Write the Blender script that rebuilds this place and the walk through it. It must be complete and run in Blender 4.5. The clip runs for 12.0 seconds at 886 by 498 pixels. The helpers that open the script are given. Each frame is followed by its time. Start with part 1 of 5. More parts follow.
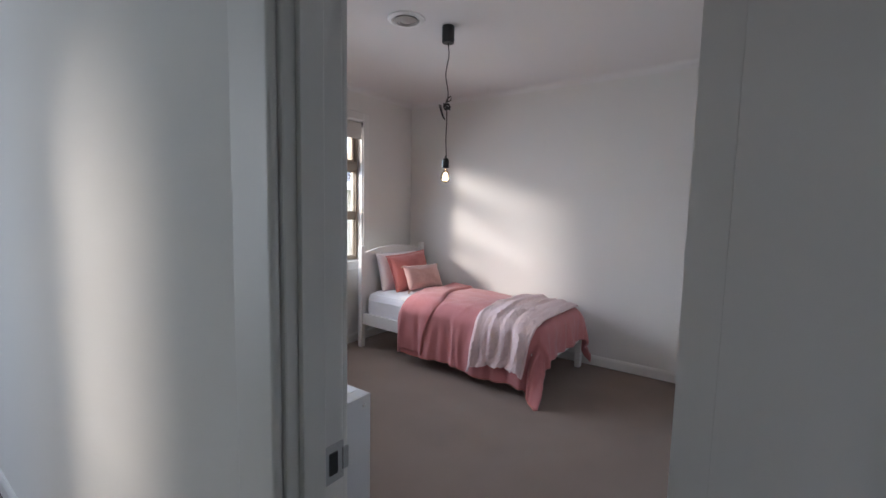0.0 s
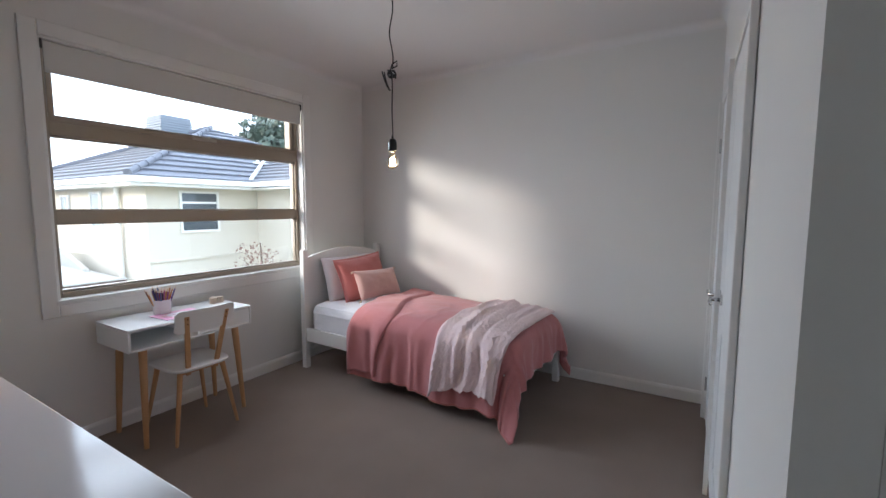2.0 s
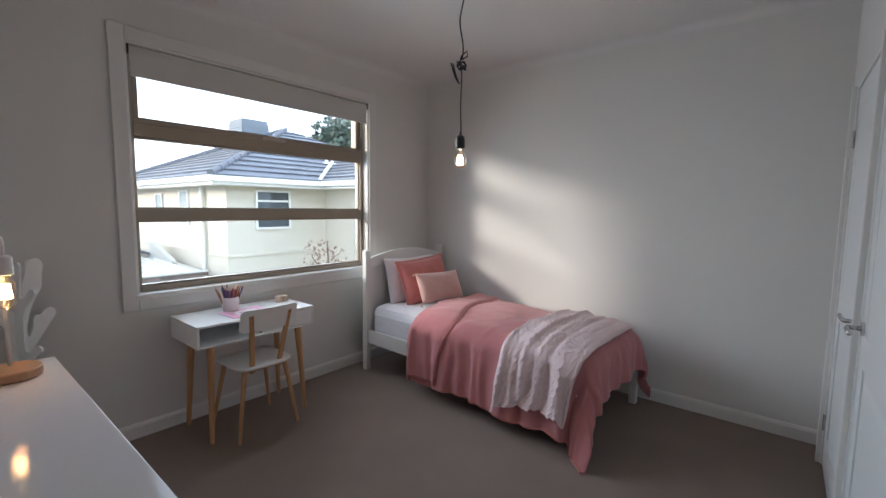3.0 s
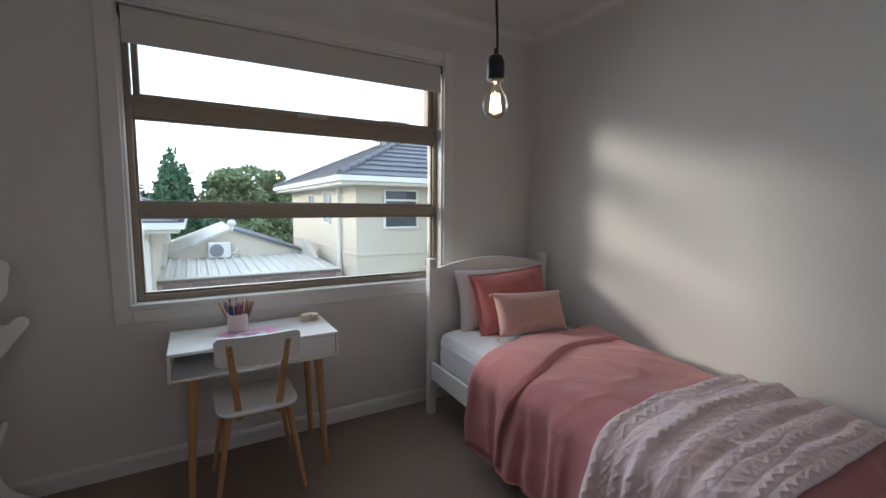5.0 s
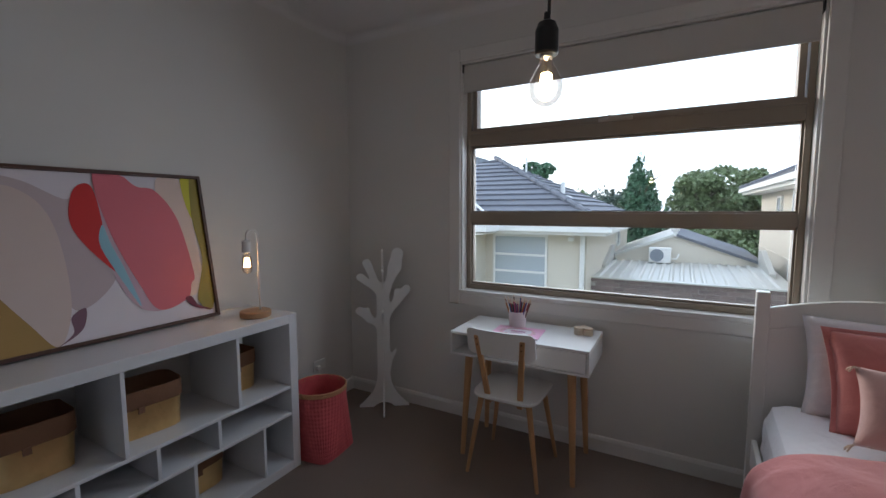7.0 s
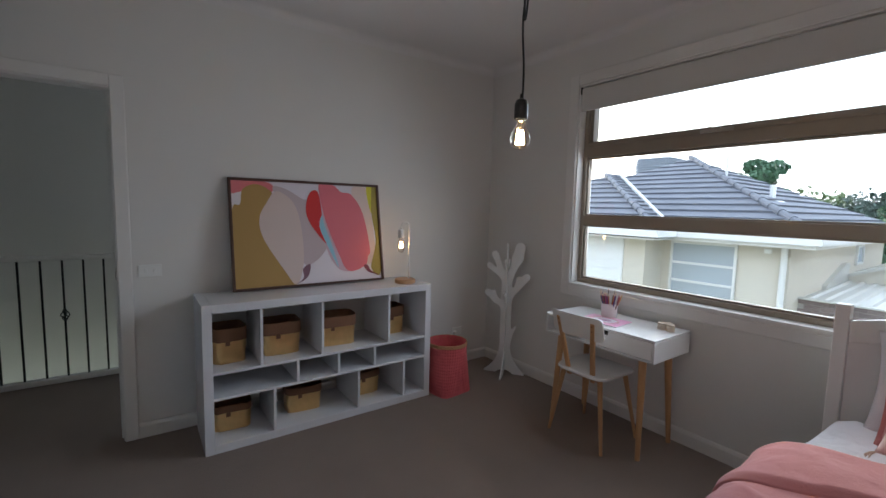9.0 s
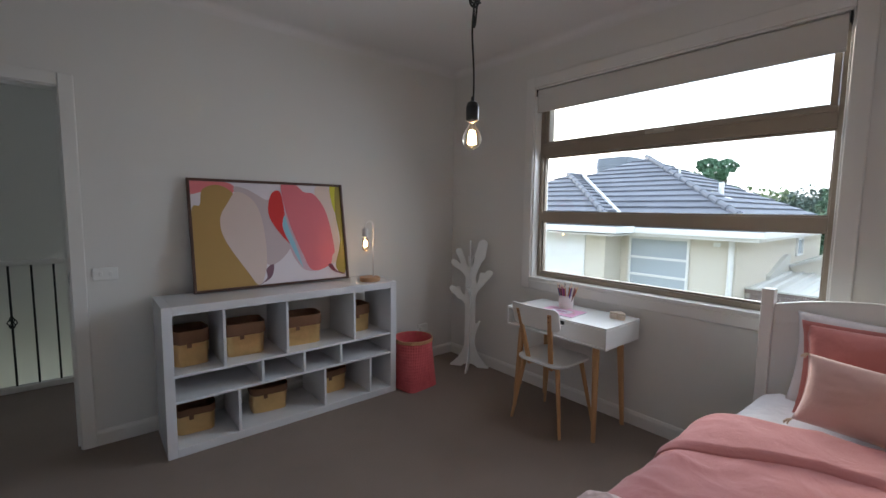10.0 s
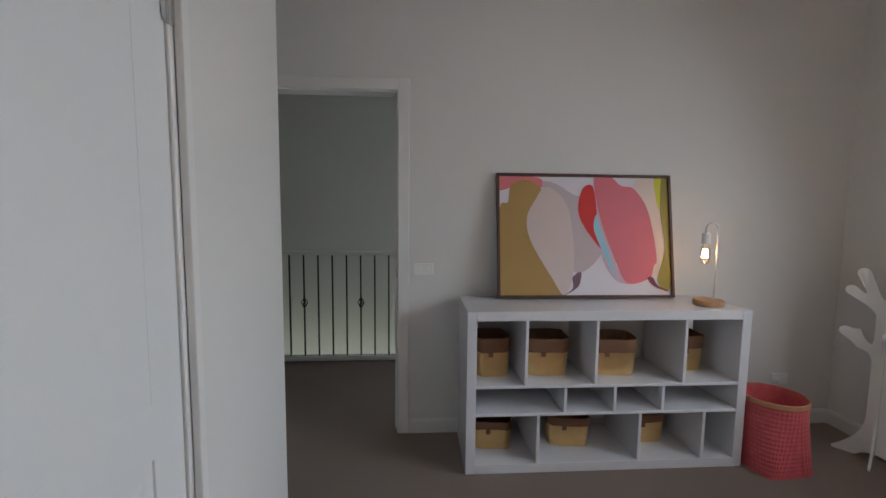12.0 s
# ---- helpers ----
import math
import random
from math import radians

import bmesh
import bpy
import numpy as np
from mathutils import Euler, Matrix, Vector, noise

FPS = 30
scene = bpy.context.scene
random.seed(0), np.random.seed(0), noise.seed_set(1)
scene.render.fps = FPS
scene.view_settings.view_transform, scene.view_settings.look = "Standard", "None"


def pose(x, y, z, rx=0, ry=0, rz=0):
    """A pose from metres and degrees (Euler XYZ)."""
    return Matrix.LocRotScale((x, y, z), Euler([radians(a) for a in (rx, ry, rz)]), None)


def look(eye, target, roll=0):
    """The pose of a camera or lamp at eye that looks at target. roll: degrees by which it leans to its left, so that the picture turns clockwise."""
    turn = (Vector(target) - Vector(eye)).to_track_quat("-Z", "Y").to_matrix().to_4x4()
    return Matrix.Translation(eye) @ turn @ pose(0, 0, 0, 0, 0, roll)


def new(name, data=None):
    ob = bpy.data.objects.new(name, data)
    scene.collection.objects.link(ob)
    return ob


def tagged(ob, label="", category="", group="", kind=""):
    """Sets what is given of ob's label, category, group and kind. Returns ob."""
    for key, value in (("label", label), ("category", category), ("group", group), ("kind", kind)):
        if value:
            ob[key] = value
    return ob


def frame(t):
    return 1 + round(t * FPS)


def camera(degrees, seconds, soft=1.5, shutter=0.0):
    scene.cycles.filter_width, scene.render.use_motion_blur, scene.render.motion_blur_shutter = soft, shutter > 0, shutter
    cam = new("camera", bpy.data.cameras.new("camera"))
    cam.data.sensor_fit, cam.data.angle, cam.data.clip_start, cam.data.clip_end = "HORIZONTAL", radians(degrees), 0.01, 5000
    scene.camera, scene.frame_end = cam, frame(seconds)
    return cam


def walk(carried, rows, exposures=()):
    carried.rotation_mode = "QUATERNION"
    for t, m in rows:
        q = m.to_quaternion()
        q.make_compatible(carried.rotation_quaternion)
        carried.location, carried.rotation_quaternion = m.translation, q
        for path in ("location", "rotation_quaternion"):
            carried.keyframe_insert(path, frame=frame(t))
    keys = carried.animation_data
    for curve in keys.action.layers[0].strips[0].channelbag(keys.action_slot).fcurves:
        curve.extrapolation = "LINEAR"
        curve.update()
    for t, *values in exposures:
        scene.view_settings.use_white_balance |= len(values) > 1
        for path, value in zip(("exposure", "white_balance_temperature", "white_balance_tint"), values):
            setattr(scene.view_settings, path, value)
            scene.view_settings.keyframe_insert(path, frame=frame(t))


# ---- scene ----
cam = camera(92.0, 12.0)
PATH = [
    (0, (-0.171, 0.381, 1.458), (-1.324, 2.005, 1.271), 1.2),
    (0.5, (-0.128, 0.505, 1.44), (-1.154, 2.212, 1.258), 1.0),
    (1, (-0.193, 0.698, 1.46), (-1.204, 2.413, 1.27), 0.6),
    (1.5, (-0.273, 0.798, 1.43), (-1.289, 2.511, 1.242), 0.2),
    (2, (-0.415, 0.914, 1.423), (-1.445, 2.618, 1.233), 0.1),
    (2.5, (-0.49, 0.953, 1.422), (-1.528, 2.653, 1.238), 0.1),
    (3, (-0.546, 1.047, 1.434), (-1.808, 2.587, 1.241), 0.7),
    (3.2, (-0.557, 1.11, 1.444), (-1.93, 2.55, 1.244), 0.8),
    (4.8, (-0.886, 2.005, 1.383), (-2.54, 3.117, 1.21), 0.6),
    (5, (-0.946, 2.131, 1.395), (-2.664, 3.136, 1.198), 0.4),
    (5.5, (-1.095, 2.409, 1.425), (-2.975, 3.056, 1.21), 0.5),
    (6, (-1.143, 2.625, 1.413), (-3.129, 2.756, 1.217), 0.3),
    (6.5, (-1.093, 2.889, 1.431), (-3.032, 2.444, 1.228), 0.1),
    (7, (-1.022, 3.135, 1.426), (-2.763, 2.168, 1.241), -0.1),
    (7.5, (-0.98, 3.415, 1.424), (-2.43, 2.049, 1.242), -0.1),
    (7.7, (-0.977, 3.509, 1.445), (-2.299, 2.021, 1.256), -0.2),
    (9.3, (-0.834, 4.001, 1.434), (-1.994, 2.382, 1.243), 1.4),
    (9.5, (-0.837, 4.021, 1.436), (-2.042, 2.437, 1.242), 1.1),
    (10, (-0.833, 4.04, 1.424), (-2.107, 2.51, 1.236), 0.7),
    (10.5, (-0.817, 3.99, 1.426), (-2.106, 2.472, 1.236), 0.8),
    (11, (-0.787, 3.823, 1.422), (-2.006, 2.251, 1.217), 1.3),
    (11.5, (-0.763, 3.663, 1.36), (-1.562, 1.835, 1.19), 0.8),
    (12, (-0.843, 3.433, 1.385), (-0.978, 1.447, 1.198), 0.6),
]
EXPOSURE = [(0, 1.68, 5850, 15), (1.0, 1.85, 5850, 14), (2.5, 1.53, 5850, 11), (3.2, 1.38, 5850, 10), (5.0, 0.88, 5900, 9), (5.5, 0.8, 5900, 9), (7.0, 0.63, 5850, 12), (7.7, 0.66, 5850, 12),
            (9.3, 1.17, 5950, 11), (10.3, 1.24, 6000, 11), (11.3, 1.28, 6050, 12), (12.0, 1.52, 6100, 11)]
walk(cam, [(t, look(eye, target, roll)) for t, eye, target, roll in PATH], exposures=EXPOSURE)

# ---- light ----
SUN_AZ, SUN_EL = radians(218.0), radians(14.0)   # compass-like angle of the sun from +y, clockwise
world = bpy.data.worlds.new("sky_world")
scene.world = world
world.use_nodes = True
wn = world.node_tree
sky = wn.nodes.new("ShaderNodeTexSky")
sky.sky_type, sky.sun_disc = "NISHITA", False
sky.sun_elevation, sky.sun_rotation = SUN_EL, SUN_AZ
sky.air_density, sky.dust_density, sky.ozone_density = 1.0, 2.5, 1.0
# thin bright cloud over the whole sky
tcw, cn, cr, cmix = (wn.nodes.new(k) for k in ("ShaderNodeTexCoord", "ShaderNodeTexNoise", "ShaderNodeValToRGB", "ShaderNodeMix"))
cn.inputs["Scale"].default_value, cn.inputs["Detail"].default_value = 2.2, 5
wn.links.new(tcw.outputs["Generated"], cn.inputs["Vector"])
wn.links.new(cn.outputs["Fac"], cr.inputs["Fac"])
cr.color_ramp.elements[0].position, cr.color_ramp.elements[0].color = 0.35, (2.7, 3.3, 4.0, 1)
cr.color_ramp.elements[1].position, cr.color_ramp.elements[1].color = 0.62, (4.0, 4.2, 4.5, 1)
cmix.data_type = "RGBA"
cmix.inputs["Factor"].default_value = 0.85
wn.links.new(sky.outputs[0], cmix.inputs["A"])
wn.links.new(cr.outputs["Color"], cmix.inputs["B"])
wn.links.new(cmix.outputs["Result"], wn.nodes["Background"].inputs[0])
wn.nodes["Background"].inputs[1].default_value = 0.37

daylight = new("window_daylight", bpy.data.lights.new("window_daylight", "AREA"))
daylight.data.shape, daylight.data.size, daylight.data.size_y = "RECTANGLE", 1.72, 1.38
daylight.data.energy, daylight.data.color, daylight.data.spread = 8.3, (0.88, 0.95, 1.0), radians(150)
daylight.matrix_world = look((-3.77, 2.758, 1.62), (0, 2.758, -0.5))

# unseen lamp, added in the stairwell opening to brighten the landing wall
landing_fill = new("landing_fill_light", bpy.data.lights.new("landing_fill_light", "AREA"))
landing_fill.data.shape, landing_fill.data.size, landing_fill.data.size_y = "RECTANGLE", 0.4, 2.0
landing_fill.data.energy, landing_fill.data.color = 5.0, (0.78, 0.9, 1.0)
landing_fill.matrix_world = look((-3.41, -1.52, 1.42), (-2.2, 0.75, 1.3))

sun = new("sun", bpy.data.lights.new("sun", "SUN"))
sun.data.energy, sun.data.angle, sun.data.color = 1.05, radians(10), (1.0, 0.89, 0.72)
toward = Vector((math.sin(SUN_AZ) * math.cos(SUN_EL), math.cos(SUN_AZ) * math.cos(SUN_EL), math.sin(SUN_EL)))
sun.matrix_world = look((-20, -20, 12), Vector((-20, -20, 12)) - toward)


# ---- helpers ----
def box(bm, x0, x1, y0, y1, z0, z1, bevel=0.0):
    m = Matrix.Translation(((x0 + x1) / 2, (y0 + y1) / 2, (z0 + z1) / 2)) @ Matrix.Diagonal((abs(x1 - x0), abs(y1 - y0), abs(z1 - z0), 1))
    made = bmesh.ops.create_cube(bm, size=1, matrix=m)
    if bevel:
        edges = list({e for v in made["verts"] for e in v.link_edges})
        bmesh.ops.bevel(bm, geom=edges, offset=bevel, segments=2, affect="EDGES", profile=0.5)
    return bm


def rod(bm, p0, p1, r0, r1=None, n=12):
    p0, p1 = Vector(p0), Vector(p1)
    r1 = r0 if r1 is None else r1
    q = (p1 - p0).to_track_quat("Z", "Y").to_matrix().to_4x4()
    m = Matrix.Translation((p0 + p1) / 2) @ q
    bmesh.ops.create_cone(bm, cap_ends=True, segments=n, radius1=r0, radius2=r1, depth=(p1 - p0).length, matrix=m)
    return bm


def tube(bm, pts, r, n=8):
    """A round tube along points."""
    pts = [Vector(p) for p in pts]
    rings = []
    side = None
    for i, p in enumerate(pts):
        t = (pts[min(i + 1, len(pts) - 1)] - pts[max(i - 1, 0)]).normalized()
        if side is None:
            side = t.orthogonal().normalized()
        side = (side - t * side.dot(t)).normalized()
        up = t.cross(side)
        rings.append([bm.verts.new(p + (side * math.cos(a) + up * math.sin(a)) * r) for a in [k * math.tau / n for k in range(n)]])
    for a, b in zip(rings, rings[1:]):
        for k in range(n):
            bm.faces.new((a[k], a[(k + 1) % n], b[(k + 1) % n], b[k]))
    bm.faces.new(rings[0][::-1])
    bm.faces.new(rings[-1])
    return bm


def lathe(bm, prof, centre, n=24):
    """Turns (radius, height) pairs round the vertical through centre."""
    cx, cy, cz = centre
    rings = [[bm.verts.new((cx + r * math.cos(k * math.tau / n), cy + r * math.sin(k * math.tau / n), cz + z)) for k in range(n)] for r, z in prof]
    for a, b in zip(rings, rings[1:]):
        for k in range(n):
            bm.faces.new((a[k], a[(k + 1) % n], b[(k + 1) % n], b[k]))
    if prof[0][0] > 1e-4:
        bm.faces.new(rings[0][::-1])
    if prof[-1][0] > 1e-4:
        bm.faces.new(rings[-1])
    return bm


def prism(bm, pts, axis):
    """A solid from a flat outline and the vector by which it is thick."""
    a = [bm.verts.new(p) for p in pts]
    b = [bm.verts.new(Vector(p) + Vector(axis)) for p in pts]
    bm.faces.new(a[::-1])
    bm.faces.new(b)
    for i in range(len(a)):
        j = (i + 1) % len(a)
        bm.faces.new((a[i], a[j], b[j], b[i]))
    return bm


def sheet(bm, f, nu, nv, closed=False):
    """A grid of faces from a function of (u, v) in 0..1."""
    g = [[bm.verts.new(f(i / nu, j / nv)) for j in range(nv + (0 if closed else 1))] for i in range(nu + 1)]
    for i in range(nu):
        for j in range(nv):
            k = (j + 1) % nv if closed else j + 1
            bm.faces.new((g[i][j], g[i + 1][j], g[i + 1][k], g[i][k]))
    return bm


def thing(name, at=(0, 0, 0), label="", category="", group="", kind=""):
    ob = new(name)
    ob.empty_display_size = 0.1
    ob.location = at
    return tagged(ob, label, category, group, kind)


def part(name, bm, material, parent=None, label="", smooth=False):
    me = bpy.data.meshes.new(name)
    bmesh.ops.recalc_face_normals(bm, faces=bm.faces[:])
    if smooth:
        for f in bm.faces:
            f.smooth = True
    bm.to_mesh(me)
    bm.free()
    me.materials.append(material)
    ob = new(name, me)
    if parent is not None:
        ob.parent = parent
        if parent.type == "EMPTY":
            ob.matrix_parent_inverse = Matrix.Translation(-parent.location)
    if label:
        ob["label"] = label
    return ob


def setting(name, bm, material, label, category, smooth=False):
    return tagged(part(name, bm, material, smooth=smooth), label, category, kind="structure")


def B():
    return bmesh.new()


def soften(ob, width=0.004, segments=2):
    m = ob.modifiers.new("soft_edges", "BEVEL")
    m.width, m.segments, m.limit_method = width, segments, "ANGLE"
    return ob


# ---- materials ----
def mat(name, col, rough=0.5, metal=0.0, var=0.05, scale=3.0, bump=0.0, bscale=120.0, spec=0.5, second=None, per_object=0.0, sheen=0.0):
    m = bpy.data.materials.new(name)
    m.use_nodes = True
    nt = m.node_tree
    b = nt.nodes["Principled BSDF"]
    b.inputs["Roughness"].default_value, b.inputs["Metallic"].default_value = rough, metal
    b.inputs["Specular IOR Level"].default_value = spec
    if sheen:
        b.inputs["Sheen Weight"].default_value = sheen
    tc = nt.nodes.new("ShaderNodeTexCoord")
    n1 = nt.nodes.new("ShaderNodeTexNoise")
    n1.inputs["Scale"].default_value, n1.inputs["Detail"].default_value = scale, 6
    nt.links.new(tc.outputs["Object"], n1.inputs["Vector"])
    n2 = nt.nodes.new("ShaderNodeTexNoise")
    n2.inputs["Scale"].default_value, n2.inputs["Detail"].default_value = bscale, 3
    nt.links.new(tc.outputs["Object"], n2.inputs["Vector"])
    mix = nt.nodes.new("ShaderNodeMix")
    mix.data_type = "RGBA"
    dark = second or tuple(c * (1 - var) for c in col)
    mix.inputs["A"].default_value = (*dark, 1)
    mix.inputs["B"].default_value = (*(min(1, c * (1 + var)) for c in col), 1)
    add = nt.nodes.new("ShaderNodeMath")
    add.operation = "MULTIPLY_ADD"
    add.inputs[1].default_value = 0.35
    nt.links.new(n2.outputs["Fac"], add.inputs[0])
    half = nt.nodes.new("ShaderNodeMath")
    half.operation = "MULTIPLY"
    half.inputs[1].default_value = 0.65
    nt.links.new(n1.outputs["Fac"], half.inputs[0])
    nt.links.new(half.outputs[0], add.inputs[2])
    fac = add.outputs[0]
    if per_object:
        info = nt.nodes.new("ShaderNodeObjectInfo")
        more = nt.nodes.new("ShaderNodeMath")
        more.operation = "MULTIPLY_ADD"
        more.inputs[1].default_value = per_object
        nt.links.new(info.outputs["Random"], more.inputs[0])
        nt.links.new(fac, more.inputs[2])
        fac = more.outputs[0]
    nt.links.new(fac, mix.inputs["Factor"])
    nt.links.new(mix.outputs["Result"], b.inputs["Base Color"])
    if bump:
        bp = nt.nodes.new("ShaderNodeBump")
        bp.inputs["Strength"].default_value, bp.inputs["Distance"].default_value = bump, 0.004
        nt.links.new(n2.outputs["Fac"], bp.inputs["Height"])
        nt.links.new(bp.outputs[0], b.inputs["Normal"])
    return m


def wood(name, c0, c1, stretch=(1, 1, 0.08), scale=40, rough=0.45):
    m = mat(name, c1, rough, var=0.06, scale=scale, bump=0.08, bscale=scale * 3, second=c0)
    nt = m.node_tree
    tc = next(n for n in nt.nodes if n.type == "TEX_COORD")
    mp = nt.nodes.new("ShaderNodeMapping")
    mp.inputs["Scale"].default_value = stretch
    nt.links.new(tc.outputs["Object"], mp.inputs["Vector"])
    for n in nt.nodes:
        if n.type == "TEX_NOISE":
            nt.links.new(mp.outputs[0], n.inputs["Vector"])
    return m


def glow(name, col, strength):
    m = bpy.data.materials.new(name)
    m.use_nodes = True
    b = m.node_tree.nodes["Principled BSDF"]
    b.inputs["Base Color"].default_value = (*col, 1)
    b.inputs["Emission Color"].default_value = (*col, 1)
    b.inputs["Emission Strength"].default_value = strength
    return m


def thin_glass(name, tint=(1, 1, 1), gloss=1.0):
    m = bpy.data.materials.new(name)
    m.use_nodes = True
    nt = m.node_tree
    nt.nodes.remove(nt.nodes["Principled BSDF"])
    clear = nt.nodes.new("ShaderNodeBsdfTransparent")
    clear.inputs[0].default_value = (*tint, 1)
    shine = nt.nodes.new("ShaderNodeBsdfGlossy")
    shine.inputs["Roughness"].default_value = 0.02
    fr = nt.nodes.new("ShaderNodeFresnel")
    fr.inputs[0].default_value = 1.45
    k = nt.nodes.new("ShaderNodeMath")
    k.operation = "MULTIPLY"
    k.inputs[1].default_value = gloss
    nt.links.new(fr.outputs[0], k.inputs[0])
    mx = nt.nodes.new("ShaderNodeMixShader")
    nt.links.new(k.outputs[0], mx.inputs[0])
    nt.links.new(clear.outputs[0], mx.inputs[1])
    nt.links.new(shine.outputs[0], mx.inputs[2])
    nt.links.new(mx.outputs[0], nt.nodes["Material Output"].inputs[0])
    return m


WALL = mat("wall_paint", (0.72, 0.705, 0.68), 0.75, var=0.02, scale=1.2, bump=0.05, bscale=350, spec=0.25)
CEIL = mat("ceiling_paint", (0.74, 0.725, 0.715), 0.85, var=0.015, scale=1.0, bump=0.03, bscale=300, spec=0.2)
TRIM = mat("gloss_trim_paint", (0.75, 0.735, 0.71), 0.4, var=0.02, scale=2.0, bump=0.02, bscale=200)
DOORP = mat("door_paint", (0.76, 0.77, 0.77), 0.4, var=0.02, scale=1.5, bump=0.03, bscale=260)
CARPET = mat("carpet", (0.262, 0.204, 0.17), 0.95, var=0.2, scale=2.2, bump=0.9, bscale=420, spec=0.1, second=(0.172, 0.132, 0.109), sheen=0.1)
SHELFW = mat("shelf_lacquer", (0.68, 0.68, 0.7), 0.11, var=0.02, scale=3, bump=0.006, bscale=160, spec=0.18)
WHITE = mat("white_lacquer", (0.83, 0.83, 0.82), 0.2, var=0.015, scale=3, bump=0.01, bscale=160)
BEDW = mat("white_bed_paint", (0.8, 0.79, 0.77), 0.38, var=0.025, scale=5, bump=0.03, bscale=180)
ALU = mat("champagne_aluminium", (0.33, 0.275, 0.215), 0.42, metal=0.35, var=0.05, scale=6, bump=0.02, bscale=300)
BLIND = mat("blind_fabric", (0.62, 0.6, 0.57), 0.9, var=0.04, scale=5, bump=0.12, bscale=700, spec=0.1)
CHROME = mat("satin_chrome", (0.62, 0.62, 0.62), 0.25, metal=1.0, var=0.05, scale=20)
BEECH = wood("beech_legs", (0.42, 0.22, 0.095), (0.58, 0.34, 0.16))
OAK = wood("oak_disc", (0.36, 0.2, 0.1), (0.5, 0.3, 0.16), stretch=(1, 0.1, 1))
PALEWOOD = wood("pale_wood", (0.62, 0.5, 0.38), (0.74, 0.62, 0.5), stretch=(1, 0.2, 1))
DARKFRAME = wood("walnut_frame", (0.045, 0.018, 0.012), (0.1, 0.045, 0.028), stretch=(0.1, 1, 1))
DUVET = mat("coral_linen", (0.53, 0.21, 0.215), 0.9, var=0.07, scale=6, bump=0.25, bscale=420, spec=0.15, sheen=0.25)
CORAL = mat("coral_pillow", (0.54, 0.19, 0.175), 0.9, var=0.07, scale=8, bump=0.25, bscale=420, spec=0.15, sheen=0.25)
BLUSH = mat("blush_velvet", (0.6, 0.38, 0.345), 0.8, var=0.06, scale=9, bump=0.2, bscale=500, spec=0.15, sheen=0.5)
PINKWHITE = mat("pale_pink_cotton", (0.72, 0.66, 0.67), 0.9, var=0.05, scale=9, bump=0.2, bscale=380, spec=0.1)
SHEETW = mat("white_sheet", (0.84, 0.83, 0.86), 0.9, var=0.03, scale=7, bump=0.2, bscale=300, spec=0.1)
KNIT = mat("pink_knit", (0.8, 0.635, 0.64), 0.95, var=0.08, scale=14, bump=0.6, bscale=260, spec=0.05, sheen=0.3)
BLACK = mat("black_plastic", (0.012, 0.012, 0.012), 0.35, var=0.1, scale=20)
CORD = mat("black_cord", (0.015, 0.015, 0.015), 0.7, var=0.2, scale=60, bump=0.4, bscale=500)
IRON = mat("black_iron", (0.02, 0.02, 0.022), 0.5, metal=0.3, var=0.15, scale=30, bump=0.1, bscale=200)
PLASTIC = mat("white_plastic", (0.8, 0.8, 0.78), 0.3, var=0.01, scale=10)
GOLD = mat("gold_paper", (0.74, 0.5, 0.22), 0.3, metal=0.8, var=0.2, scale=14, bump=1.0, bscale=26)
KRAFT = mat("brown_paper", (0.19, 0.09, 0.045), 0.75, var=0.12, scale=12, bump=0.35, bscale=50)
REDWEAVE = mat("red_woven_strips", (0.64, 0.13, 0.135), 0.55, var=0.2, scale=25, bump=0.4, bscale=90, second=(0.45, 0.06, 0.075))
RIMSTRAW = mat("straw_rim", (0.48, 0.25, 0.12), 0.7, var=0.15, scale=30, bump=0.4, bscale=90)
PANE = thin_glass("window_glass", (0.97, 0.985, 0.98))
BULBGLASS = thin_glass("bulb_glass", (1.0, 0.95, 0.88), 0.6)
FILAMENT = glow("filament", (1.0, 0.66, 0.3), 60.0)
DIMFILAMENT = glow("dim_filament", (1.0, 0.62, 0.28), 13.0)
PORCELAIN = mat("white_porcelain", (0.78, 0.77, 0.75), 0.3, var=0.02, scale=10)



def creased(m, scale, depth):
    """Adds broad soft creases to a cloth material."""
    nt = m.node_tree
    bsdf = nt.nodes["Principled BSDF"]
    old = bsdf.inputs["Normal"].links[0].from_socket
    tc = next(n for n in nt.nodes if n.type == "TEX_COORD")
    nz, bp = nt.nodes.new("ShaderNodeTexNoise"), nt.nodes.new("ShaderNodeBump")
    nz.inputs["Scale"].default_value, nz.inputs["Detail"].default_value, nz.inputs["Distortion"].default_value = scale, 5, 1.6
    nt.links.new(tc.outputs["Object"], nz.inputs["Vector"])
    bp.inputs["Strength"].default_value, bp.inputs["Distance"].default_value = 1.0, depth
    nt.links.new(nz.outputs["Fac"], bp.inputs["Height"])
    nt.links.new(old, bp.inputs["Normal"])
    nt.links.new(bp.outputs[0], bsdf.inputs["Normal"])


creased(DUVET, 6, 0.007)
creased(CORAL, 8, 0.006)
creased(PINKWHITE, 8, 0.007)
creased(BLUSH, 8, 0.004)
creased(SHEETW, 10, 0.006)

# ---- plan ----
XW, YN, YS, ZC = -3.585, 4.48, 0.88, 2.70      # window wall, bed wall, door wall, ceiling
YH = YS - 0.11
WY0, WY1, WZ0, WZ1 = 1.845, 3.672, 0.864, 2.372   # window opening
DX0, DX1, DZ = -0.74, 0.06, 2.05               # door opening
RC = (-0.297, 1.632)                             # corner of the built-in robe
RN = (-0.338, YN)                                # robe front where it meets the bed wall
HALL_S, HALL_W, HALL_E = -1.5, -3.84, 2.6

